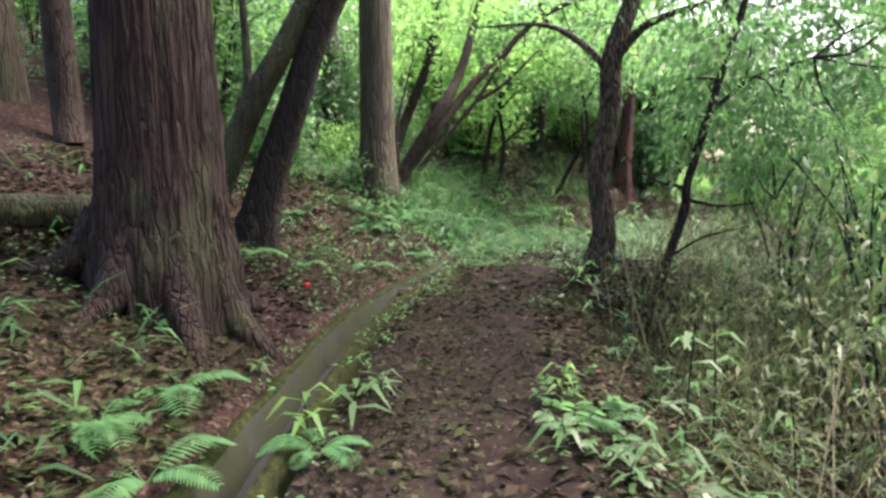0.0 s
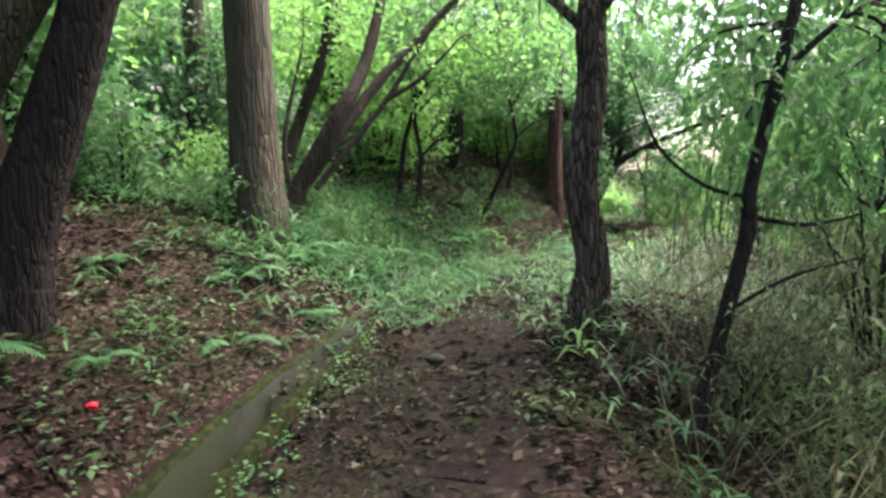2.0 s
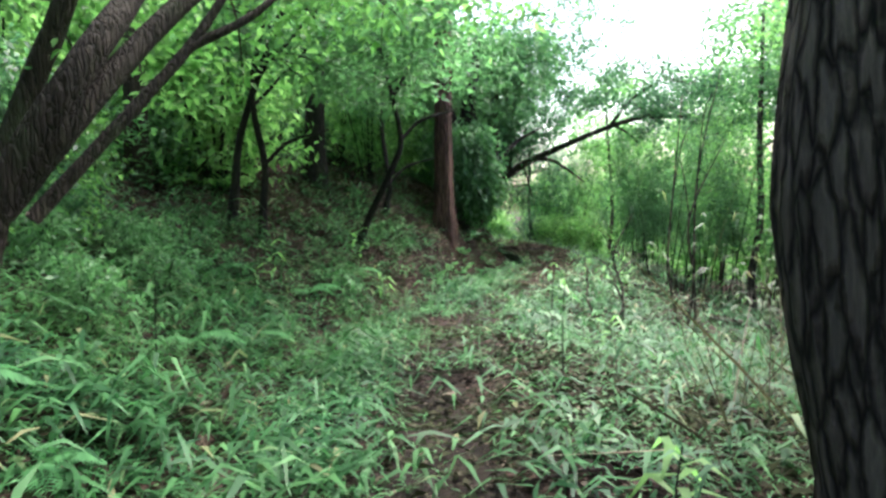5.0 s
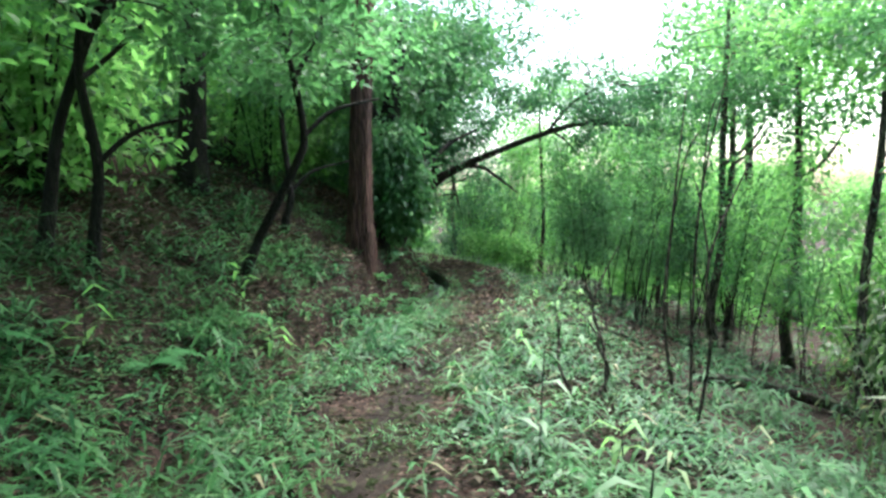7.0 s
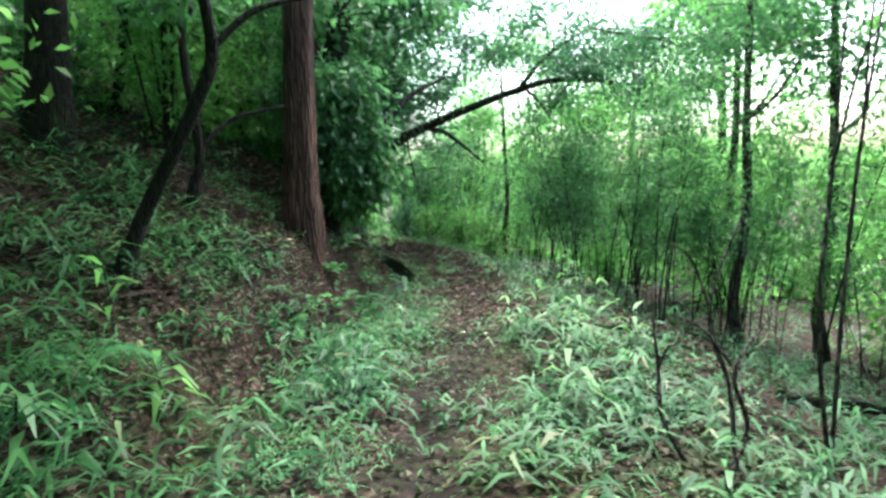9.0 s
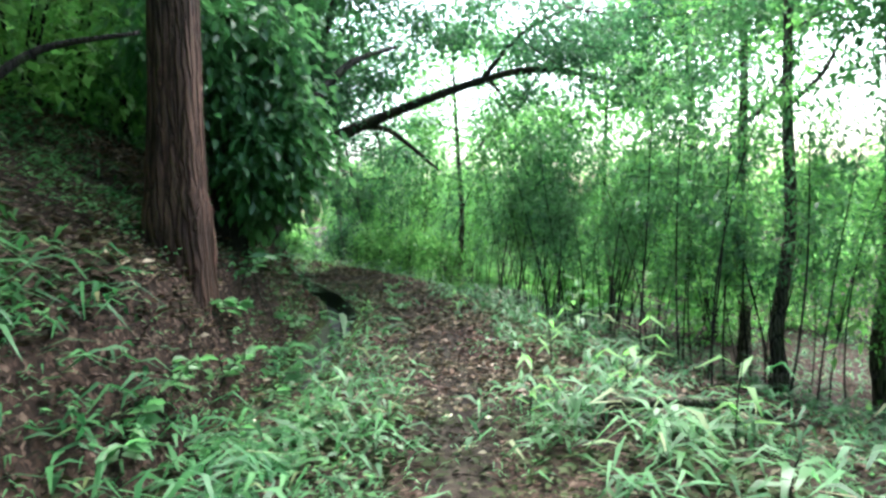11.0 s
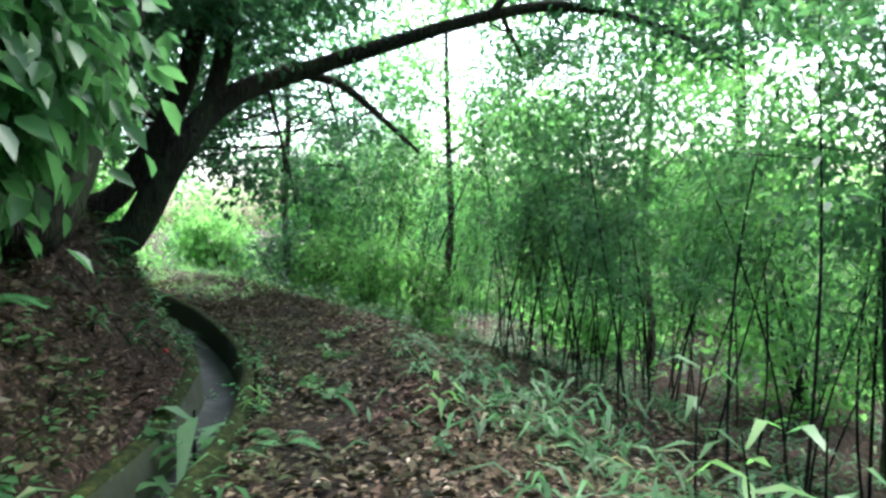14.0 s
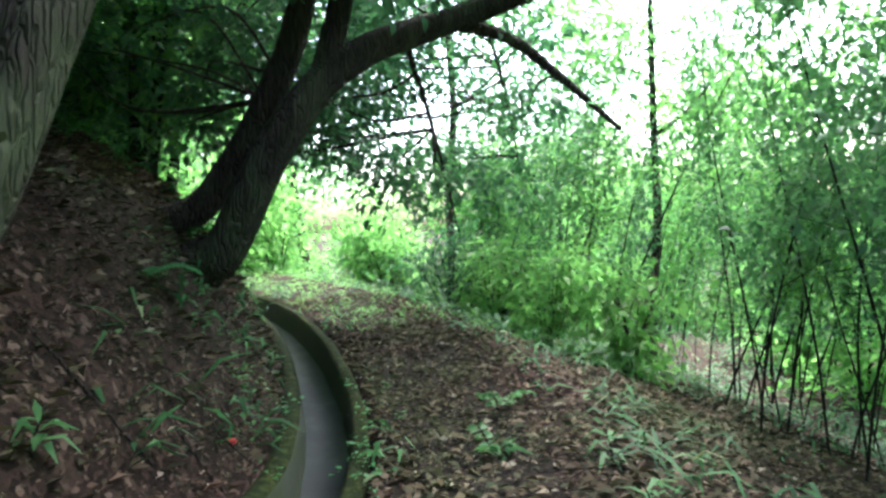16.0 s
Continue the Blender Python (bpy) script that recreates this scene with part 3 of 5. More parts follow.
# The high clumps (seed 28) are unseen leaves added to shade the path.
tree("path_side_tree", "furrowed grey-brown trunk standing at the edge of the path", [gz(1.8, 7.78, 0), (1.86, 7.8, 0.75), (1.8, 7.84, 1.35), (1.92, 7.86, 2.1), (1.95, 7.9, 2.7), (2.25, 8.0, 3.6), (2.4, 8.2, 5)],
     (0.145, 0.125, 0.12, 0.115, 0.11, 0.09, 0.05), BARK_OAK, sides=56, lobes=0.07, ridge=0.05,
     limbs=[([(1.95, 7.9, 2.65), (2.3, 7.7, 3.0), (3.0, 7.4, 3.2)], (0.07, 0.05, 0.02)), ([(1.93, 7.9, 2.5), (1.6, 8.1, 2.9), (1.2, 8.5, 3.2), (0.4, 9, 3.3)], (0.05, 0.04, 0.03, 0.01))],
     clumps=np.vstack([twig_ends((3.2, 8.3, 3.4), (1.7, 1.8, 1.2), 48, 23), twig_ends((3.6, 7.8, 2.3), (1.1, 1.4, 0.7), 24, 24), twig_ends((1.3, 6.6, 5.6), (2.4, 2.6, 0.9), 110, 28)]), leaf=LEAF_MID, per=60, spread=(0.22, 0.22, 0.16), size=(0.1, 0.036), hang=-0.7, twigs=40)
# Its topmost clumps (seed 27) lie out of view, added to shade the ground.
tree("thin_tree", "thin crooked dark stem with drooping twigs in the brush", [gz(1.8, 6.22, 0), (1.95, 6.3, -0.05), (2.05, 6.36, 0.18), (2.2, 6.4, 0.6), (2.33, 6.42, 1.0), (2.35, 6.42, 1.25), (2.5, 6.44, 1.75), (2.63, 6.45, 2.2), (2.95, 6.5, 3.3), (2.9, 6.2, 4.4)],
     (0.06, 0.052, 0.047, 0.045, 0.045, 0.04, 0.04, 0.036, 0.03, 0.015), BARK_DARK, sides=12,
     limbs=[([(2.35, 6.42, 1.08), (2.7, 6.4, 1.02), (3.2, 6.5, 1.08)], (0.018, 0.013, 0.006)), ([(2.3, 6.42, 1.2), (2.0, 6.3, 1.28), (1.75, 6.3, 1.5), (1.6, 6.3, 1.9)], (0.016, 0.012, 0.009, 0.004)), ([(2.55, 6.44, 1.9), (2.9, 6.3, 2.2), (3.4, 6.3, 2.35)], (0.022, 0.016, 0.007)), ([(2.2, 6.4, 0.55), (2.45, 6.2, 0.75), (2.8, 6.1, 0.85)], (0.014, 0.01, 0.004))],
     clumps=np.vstack([twig_ends((3.3, 6.6, 2.3), (1.2, 1.3, 0.8), 50, 25), twig_ends((2.75, 6.6, 1.6), (0.9, 0.7, 0.5), 26, 26), twig_ends((2.2, 5.4, 4.8), (1.9, 2.2, 0.8), 90, 27)]), leaf=LEAF_MID, per=42, spread=(0.15, 0.15, 0.16), size=(0.08, 0.02), hang=-1.0, twigs=45)

# the second stretch
tree("dark_tree", "dark bare trunk standing up on the bank", up_trunk(2.2, 19.5, 9, (0.06, 0), 0.04, 31), (0.2, 0.18, 0.17, 0.14, 0.08), BARK_DARK, sides=18,
     clumps=twig_ends((2.6, 19.0, 7.5), (2.6, 2.6, 1.6), 45, 31), leaf=LEAF_MID, per=30)
tree("red_cedar", "reddish cedar with long strips of peeling bark", up_trunk(4.68, 19.23, 10, (0.05, 0.0), 0.03, 32), (0.19, 0.175, 0.165, 0.14, 0.08), BARK_RED, sides=40, lobes=0.09, ridge=0.05,
     clumps=twig_ends((4.9, 19.2, 8.5), (2.2, 2.2, 1.6), 40, 32), leaf=LEAF_CEDAR, per=25, size=(0.16, 0.03))
tree("ivy_covered_tree", "black trunk hung with a mass of glossy dark leaves", [gz(5.4, 20.55, 0), gz(5.5, 20.55, 0.9), gz(5.7, 20.6, 2.0), gz(5.95, 20.7, 3.2), gz(6.3, 20.9, 5)], (0.22, 0.2, 0.19, 0.17, 0.08), BARK_DARK, sides=18,
     limbs=[([gz(5.6, 20.6, 1.5), gz(6.2, 20.4, 2.2), gz(7.0, 20.6, 2.9), gz(7.9, 21.0, 3.3)], (0.07, 0.055, 0.04, 0.02)), ([gz(5.7, 20.6, 2.0), gz(5.2, 20.2, 2.8), gz(5.0, 19.9, 3.8)], (0.08, 0.06, 0.04))],
     clumps=np.vstack([twig_ends((5.8, 20.35, 1.95), (0.6, 0.5, 0.72), 110, 33), twig_ends((5.5, 20.35, 2.75), (0.75, 0.6, 0.6), 70, 34), twig_ends((6.0, 21.0, 4.6), (2, 1.8, 1.2), 70, 35)]),
     leaf=LEAF_MID, per=48, spread=(0.13, 0.13, 0.15), size=(0.105, 0.046), hang=-1.1)
tree("broadleaf_tree", "rough brown trunk leaning towards the path", [gz(5.95, 21.55, 0), (6.38, 21.55, 1.2), (6.75, 21.75, 2.2), (7.05, 22.0, 3.1), (7.4, 22.6, 5)], (0.17, 0.145, 0.135, 0.125, 0.08), BARK_BROWN, sides=30, lobes=0.08, ridge=0.04,
     limbs=[([(6.6, 21.65, 1.8), (6.9, 22.3, 2.7), (7.2, 22.9, 3.4)], (0.06, 0.05, 0.03))],
     clumps=np.vstack([twig_ends((6.9, 22.8, 5.2), (2.3, 2.3, 1.3), 90, 36), twig_ends((6.9, 23.0, 3.3), (1.1, 0.9, 0.7), 40, 29)]), leaf=LEAF_DARK, per=60, spread=(0.2, 0.2, 0.12), size=(0.09, 0.038), twigs=50)
for pts, s in (([gz(2.55, 17.2, 0), (2.75, 17.1, 1.45), (3.1, 16.75, 2.2), (3.2, 16.65, 2.55), (3.1, 16.6, 3.2), (2.9, 16.6, 4.2)], 33), ([gz(3.4, 18.9, 0), (3.5, 18.8, 2.0), (3.4, 18.7, 3.2), (3.6, 18.6, 4.4)], 34), ([gz(1.0, 16.2, 0), (1.1, 16.1, 2.2), (1.0, 16.0, 3.2), (1.3, 15.9, 4.4)], 36)):
    tree("understory_tree", "thin crooked dark stem forking among the shrubs of the bank", pts, (0.06, 0.055, 0.05, 0.045, 0.035, 0.02), BARK_DARK, sides=10,
         limbs=[([pts[-3], (pts[-3][0] + 0.35, pts[-3][1], pts[-3][2] + 0.3), (pts[-3][0] + 0.9, pts[-3][1] - 0.1, pts[-3][2] + 0.45)], (0.03, 0.025, 0.012)), ([pts[-2], (pts[-2][0] + 0.3, pts[-2][1], pts[-2][2] + 0.5), (pts[-2][0] + 0.4, pts[-2][1], pts[-2][2] + 1.0)], (0.03, 0.025, 0.012))],
         clumps=twig_ends(np.array(pts[-1]) - [0, 0, 0.4], (1.3, 1.2, 0.8), 40, s), leaf=LEAF_MID, per=40, spread=(0.2, 0.2, 0.1), size=(0.11, 0.048), group="young evergreens", twigs=20)
tree("arching_tree", "dark leaning tree whose heavy bough arches across the path", [gz(7.15, 23.85, -0.1), (7.35, 23.7, 1.15), (7.7, 23.55, 1.85), (8.2, 23.6, 2.4), (9.2, 23.7, 2.85), (10.9, 23.0, 3.5), (12.1, 22.64, 3.76), (13.6, 22.2, 3.6), (15, 22, 3.2)],
     (0.145, 0.135, 0.122, 0.108, 0.088, 0.068, 0.058, 0.04, 0.02), BARK_BROWN, sides=30, lobes=0.07, ridge=0.03,
     limbs=[([(8.9, 23.75, 2.78), (9.6, 23.95, 2.75), (10.1, 24.0, 2.5), (10.72, 23.96, 2.05)], (0.06, 0.05, 0.04, 0.02)),
            ([(7.95, 23.6, 2.1), (8.15, 23.6, 2.8), (8.3, 23.7, 3.9), (8.8, 23.8, 5.2)], (0.095, 0.085, 0.08, 0.05)),
            ([(8.6, 23.65, 2.6), (9.0, 24.3, 2.3), (9.3, 24.6, 1.7), (9.5, 24.8, 1.2)], (0.025, 0.02, 0.014, 0.006)),
            ([(9.2, 23.7, 2.85), (9.8, 24.6, 2.9), (10.4, 25.4, 2.5), (10.8, 25.9, 1.9)], (0.03, 0.022, 0.016, 0.006)),
            ([(11.2, 22.95, 3.55), (11.9, 23.4, 3.4), (12.7, 23.8, 3.0)], (0.035, 0.025, 0.008)),
            ([(11.0, 23.0, 3.5), (11.4, 22.4, 4.2), (12.2, 22.0, 4.7)], (0.05, 0.04, 0.015)),
            ([gz(6.95, 24.0, -0.1), (7.3, 23.95, 1.5), (7.75, 23.8, 2.3), (8.0, 23.8, 3.1), (8.4, 24.0, 4.6)], (0.12, 0.105, 0.1, 0.09, 0.05)), ([(6.8, 22.3, 2.3), (7.0, 23.1, 3.2), (7.3, 23.6, 4.3)], (0.08, 0.07, 0.04))],
     clumps=np.vstack([twig_ends((9.4, 25.3, 2.5), (1.6, 1.5, 1.2), 85, 37), twig_ends((9.6, 23.9, 4.3), (1.9, 1.4, 0.8), 45, 38), twig_ends((12.6, 22.6, 3.8), (1.9, 1.6, 0.7), 46, 39), twig_ends((8.2, 26.0, 3.2), (1.5, 1.2, 1.3), 80, 40), twig_ends((8.8, 24.4, 5.9), (2.4, 2.4, 1.0), 70, 55), twig_ends((11.6, 22.8, 4.7), (3.2, 1.7, 0.8), 105, 56), twig_ends((13.3, 20.8, 3.8), (1.9, 1.6, 0.9), 70, 77), twig_ends((7.0, 25.4, 3.2), (1.5, 1.2, 1.2), 70, 75), twig_ends((8.3, 23.3, 3.4), (1.3, 0.9, 0.6), 40, 76), twig_ends((9.6, 22.6, 6.3), (2.6, 2.2, 1.0), 70, 57)]),
     leaf=LEAF_DARK, per=66, spread=(0.19, 0.19, 0.1), size=(0.082, 0.036), hang=-0.35, twigs=120)
for x, y, h, r, lean, s in ((11.15, 17.95, 7, 0.085, 0.09, 41), (13.6, 19.7, 8, 0.1, 0.05, 42), (12.4, 17.3, 7, 0.1, 0.06, 43), (10.2, 14.6, 7, 0.07, 0.12, 44), (9.0, 13.2, 7, 0.07, 0.1, 45), (14.6, 16.5, 8, 0.09, 0.05, 46), (7.0, 10.0, 6, 0.06, 0.08, 47), (5.2, 8.2, 6, 0.05, 0.1, 48), (8.0, 6.5, 6, 0.07, 0.05, 49), (13.0, 26.3, 6.4, 0.07, 0.02, 64), (10.9, 28.2, 6.2, 0.07, 0.02, 61), (15.4, 23.8, 6.6, 0.07, 0.0, 62)):
    t = up_trunk(x, y, h, (lean, 0), 0.08, s)
    tree("slope_tree", "slim grey trunk on the slope below the path", t, (r, r * 0.9, r * 0.8, r * 0.6, r * 0.3), BARK_OAK, sides=10,
         limbs=[([t[3], (t[3][0] + 0.5, t[3][1] - 0.2, t[3][2] + 0.4), (t[3][0] + 1.1, t[3][1] - 0.3, t[3][2] + 1.1)], (r * 0.45, r * 0.35, 0.012))],
         clumps=twig_ends((t[5][0] + 0.2, t[5][1], t[5][2] - 1.3), (1.7, 1.7, 1.7), 50, s), leaf=LEAF_MID if s % 2 else LEAF_LIGHT, per=75, spread=(0.26, 0.26, 0.15), size=(0.1, 0.045), group="trees on the slope", twigs=14)


# ---- undergrowth built once and copied ----
def shrub_model(kind, h, w, stems, leaf, per, size, seed, bare=0.25, hang=-0.3, lance=False):
    """Several thin bent stems from one root, each with twigs and leaves on its upper part."""
    g = np.random.default_rng(seed)
    ob = thing(kind[0], 0, 0, -60, kind[1], kind[2], kind[3])
    wood, ends = [], []
    for _ in range(stems):
        a = g.uniform(0, 6.28)
        out = g.uniform(0.2, 1) * w
        top = np.array([math.cos(a) * out, math.sin(a) * out, h * g.uniform(0.7, 1)])
        root = np.array([math.cos(a), math.sin(a), 0]) * 0.06 * w - np.array([0, 0, 0.1])
        mid = root * 0.5 + top * 0.5 + np.array([*(g.normal(0, 0.06, 2) * h), 0.12 * h]) - np.array([top[0], top[1], 0]) * 0.2
        r = 0.008 + 0.004 * h
        wood.append(tube([root, mid, top], (r, r * 0.75, r * 0.3), 5, 0, seed, 0, False))
        for k in np.linspace(bare, 1, max(4, int(5 * h))):
            p = root * (1 - k) ** 2 + 2 * mid * k * (1 - k) + top * k * k
            for _ in range(3):
                e = p + np.append(g.normal(0, 1, 2) * 0.28 * w * (1.25 - 0.6 * k), g.normal(0.02, 0.08) * h)
                ends.append(e)
    for v, q in wood:
        part("stem", mesh_quads("stem", v, q, STEM, True), ob)
    p, off = leaf_points(ends, per, (0.12 * w + 0.05,) * 2 + (0.08 * w + 0.03,))
    p[:, 2] = np.maximum(p[:, 2], 0.03)
    d = unit(off) + g.normal(0, 0.5, p.shape) + np.array([0, 0, hang])
    L = size[0] * g.uniform(0.6, 1.3, len(p))
    v, q = (lances(p, d, L, L * size[1] / size[0], 0.5) if lance else rhombs(p, d, L, L * size[1] / size[0]))
    part("foliage", mesh_quads("foliage", v, q, leaf), ob)
    return ob


BR = ("brush_shrub", "tangled bright green shrub with narrow leaves on the slope", "shrub", "brush on the slope")
BK = ("bank_shrub", "dark green broad-leaved shrub under the trees", "shrub", "shrubs on the bank")
LT = ("light_shrub", "sunlit yellow-green leafy bush at the forest edge", "shrub", "bushes in the light")
BRUSH = [shrub_model(BR, h, w, n, LEAF_OLIVE if i % 2 else LEAF_MID, 4, (0.105, 0.028), 100 + i, 0.15, -0.7, True) for i, (h, w, n) in enumerate(((1.3, 0.6, 7), (1.8, 0.7, 8), (2.4, 0.8, 8), (1.0, 0.6, 8)))]
BANK = [shrub_model(BK, h, w, n, (LEAF_MID, LEAF_DARK, LEAF_MID, LEAF_LIGHT)[i], 7, (0.13, 0.058), 120 + i, 0.2, -0.2) for i, (h, w, n) in enumerate(((1.2, 0.7, 6), (1.9, 0.9, 7), (2.8, 1.2, 8), (3.8, 1.4, 8)))]
LIGHT = [shrub_model(LT, h, w, n, LEAF_LIGHT, 7, (0.155, 0.072), 140 + i, 0.05, -0.3) for i, (h, w, n) in enumerate(((1.4, 0.8, 7), (2.2, 1.1, 8), (3.4, 1.4, 9)))]


def bamboo_model(h, seed):
    g = np.random.default_rng(seed)
    ob = thing("bamboo", 0, 0, -60, "thin dark cane with a leafy top in a crowded thicket", "bamboo", "canes of the thicket")
    lean = g.uniform(0.12, 0.5)
    pts = [np.array([lean * k ** 1.4 * h, 0.05 * h * math.sin(3 * k + seed), k * h]) for k in np.linspace(0, 1, 6)]
    v, q = tube(pts, (0.0135, 0.0125, 0.0115, 0.009, 0.007, 0.003), 6, 0, seed, 0, False)
    part("cane", mesh_quads("cane", v, q, STEM, True), ob)
    ends = []
    for i, k in enumerate(np.linspace(0.46, 1, 12)):
        p = np.array([np.interp(k, np.linspace(0, 1, 6), [c[j] for c in pts]) for j in range(3)])
        for _ in range(3):
            e = p + np.append(g.normal(0, 0.34, 2), g.uniform(0.0, 0.3))
            ends += [e, p + (e - p) * 0.6]
        if i % 3 == 0:
            v, q = tube([p, p * 0.4 + e * 0.6, e], (0.005, 0.004, 0.002), 4, 0, 0, 0, False)
            part("twig", mesh_quads("twig", v, q, STEM), ob)
    p, off = leaf_points(ends, 9, (0.1, 0.1, 0.07))
    L = g.uniform(0.06, 0.15, len(p))
    v, q = rhombs(p, unit(off) + g.normal(0, 0.5, p.shape) + np.array([0, 0, -0.5]), L, L * 0.38)
    part("foliage", mesh_quads("foliage", v, q, (LEAF_MID, LEAF_LIGHT, LEAF_DARK, LEAF_MID, LEAF_LIGHT, LEAF_MID)[seed % 6]), ob)
    return ob


CANES = [bamboo_model(h, 160 + i) for i, h in enumerate((3.2, 3.8, 4.3, 4.8, 3.5, 2.8))]


def along(s):
    """A place on the path and its right-hand direction, for a y of the path."""
    i = int(np.argmin(np.abs(CL[:, 1] - s)))
    t = unit((CL[min(i + 1, len(CL) - 1)] - CL[i - 1])[None])[0]
    k = (s - CL[i, 1])
    return CL[i] + t * k, np.array([t[1], -t[0]])


# glades that stay free of shrubs
OPEN = ((2.2, 19.3), (1.9, 17.2), (1.6, 15.2), (5.0, 21.0))


def scatter(models, n, s_range, d_range, seed, scale=(0.8, 1.25), clear=1.3, turn=True):
    g = np.random.default_rng(seed)
    done = 0
    while done < n:
        s, d = g.uniform(*s_range), g.uniform(*d_range)
        c, r = along(s)
        x, y = c + r * d
        if abs(nearest(CL, [x], [y])[0][0]) < clear or min(math.hypot(x - a, y - c2) for a, c2 in OPEN) < 1.35:
            done += 1
            continue
        k = g.uniform(*scale)
        m = models[g.integers(len(models))]
        ob = copy_thing(m, pose(x, y, land1(x, y) - 0.03, g.uniform(-5, 5), g.uniform(-5, 5), g.uniform(0, 360) if turn else g.uniform(-60, 60)))
        ob.scale = (k, k, k * g.uniform(0.9, 1.15))
        done += 1


scatter(BRUSH, 46, (0.5, 9.5), (2.6, 7), 1, clear=2.3)
scatter(BRUSH[3:], 12, (1.0, 7.6), (1.8, 2.8), 18, (0.35, 0.65), clear=1.7)
scatter(LIGHT, 18, (0, 12), (5.0, 12), 2)
scatter(BRUSH[:2], 9, (9, 16), (3.8, 6.5), 3, clear=3.6)
scatter(LIGHT, 34, (8, 31), (6.5, 15), 4, clear=5.5)
scatter(BANK, 50, (7, 20), (-11, -3.2), 5, clear=2.6)
scatter(BANK[:1], 7, (9, 15), (-3.2, -1.9), 6, (0.3, 0.55), clear=1.7)
scatter(LIGHT[1:], 18, (12.5, 20), (-9, -4.5), 17, clear=4)
scatter(BANK[:2] + LIGHT[1:], 20, (20, 34), (-10, -3.2), 7, clear=2.4)
scatter(BANK[:2] + LIGHT[:1], 20, (10, 17.5), (-5.5, -2.2), 24, (0.35, 0.65), clear=2.0)
scatter(BANK[2:], 20, (24.5, 32), (-5.5, -1.7), 22, (0.8, 1.15), clear=1.5)
scatter(LIGHT, 36, (28, 42), (-8, 8), 8, clear=1.1)
scatter(LIGHT[:2], 18, (30.5, 37), (-4, 3.5), 25, (0.7, 1.1), clear=0.2)
scatter(LIGHT[1:], 16, (36, 56), (-10, 10), 21, clear=0.5)
scatter(BANK[:2] + LIGHT[:1], 16, (25.0, 31), (1.4, 4), 9, (0.6, 1.0), clear=1.1)
scatter(LIGHT[:2], 26, (14, 31), (7, 12), 20, (0.6, 1.1), clear=6)
scatter(CANES, 140, (18.6, 30), (2.4, 5.6), 10, (0.6, 1.0), clear=2.1, turn=False)
scatter(CANES, 18, (11.5, 18.5), (3.8, 8), 11, (0.75, 1.1), turn=False)


# ---- tall woods around ----
def woods_model(h, r, low, leaf, seed, size):
    ob = tree("forest_tree", "tall leafy forest tree in the distance", [(0, 0, -0.2), (0.1, 0, h * 0.25), (0.0, 0.1, h * 0.55), (0.2, 0, h * 0.9)], (0.17, 0.15, 0.12, 0.04), BARK_BROWN, sides=10, flare=False,
              clumps=np.vstack([twig_ends((0, 0, h * (0.5 + low / 2)), (r, r, h * (1 - low) / 2), 90, seed), twig_ends((0.3 * r, 0, h * 0.8), (r * 0.7, r * 0.7, h * 0.2), 30, seed + 1)]),
              leaf=leaf, per=46, spread=(0.42, 0.42, 0.24), size=size, group="woods around")
    ob.location = (0, 0, -80)
    return ob


TALL = [woods_model(13, 2.6, 0.12, LEAF_MID, 200, (0.2, 0.1)), woods_model(15, 2.8, 0.3, LEAF_DARK, 202, (0.2, 0.1)), woods_model(11, 2.5, 0.1, LEAF_LIGHT, 204, (0.2, 0.1))]
LOW = [woods_model(6.0, 2.3, 0.08, LEAF_LIGHT, 206, (0.18, 0.09)), woods_model(5.0, 2.0, 0.08, LEAF_LIGHT, 208, (0.18, 0.09))]
scatter(TALL, 13, (4, 44), (-30, -14), 12, clear=12)
scatter(LIGHT[1:], 26, (8, 34), (-15, -8), 23, (0.9, 1.4), clear=7)
scatter(TALL, 16, (33, 50), (-8, 9), 13, clear=1.5)
scatter(TALL, 7, (-16, -4), (-14, 14), 14, clear=2)
scatter(LOW, 9, (0, 15), (11, 19), 15, clear=9)
scatter(LOW, 16, (15, 36), (14, 24), 19, clear=10)
scatter(LOW + TALL[2:], 15, (4, 44), (26, 40), 16, clear=16)


for x, y, zc, r, s in ((2.2, 15.6, 4.6, (2.0, 2.2, 1.0), 51), (4.6, 20.6, 4.4, (1.8, 1.6, 1.0), 53), (6.4, 24.5, 4.2, (2.2, 1.8, 1.1), 54), (7.4, 22.4, 5.0, (2.0, 1.5, 0.8), 58), (8.6, 26.8, 5.0, (2.4, 1.8, 1.0), 59)):
    bx, by = x - 1.6, y + 0.6
    tree("understory_tree", "crooked young evergreen spreading dark leaves under the canopy", [gz(bx, by, 0), gz(bx + 0.2, by, 1.3), gz(bx + 0.5, by - 0.1, 2.3), (bx + 1.0, by - 0.3, zc), (bx + 1.2, by - 0.4, zc + 1)], (0.06, 0.05, 0.045, 0.03, 0.015), BARK_DARK, sides=9,
         limbs=[([gz(bx + 0.3, by, 1.7), gz(bx + 0.7, by + 0.3, 2.2), (x + 0.4, y + 0.4, zc)], (0.035, 0.025, 0.01)), ([gz(bx + 0.5, by - 0.1, 2.3), (x, y - 0.8, zc - 0.2)], (0.03, 0.01))],
         clumps=twig_ends((x, y, zc), r, 85, s), leaf=LEAF_MID, per=42, spread=(0.24, 0.24, 0.12), size=(0.125, 0.055), group="young evergreens", twigs=25)


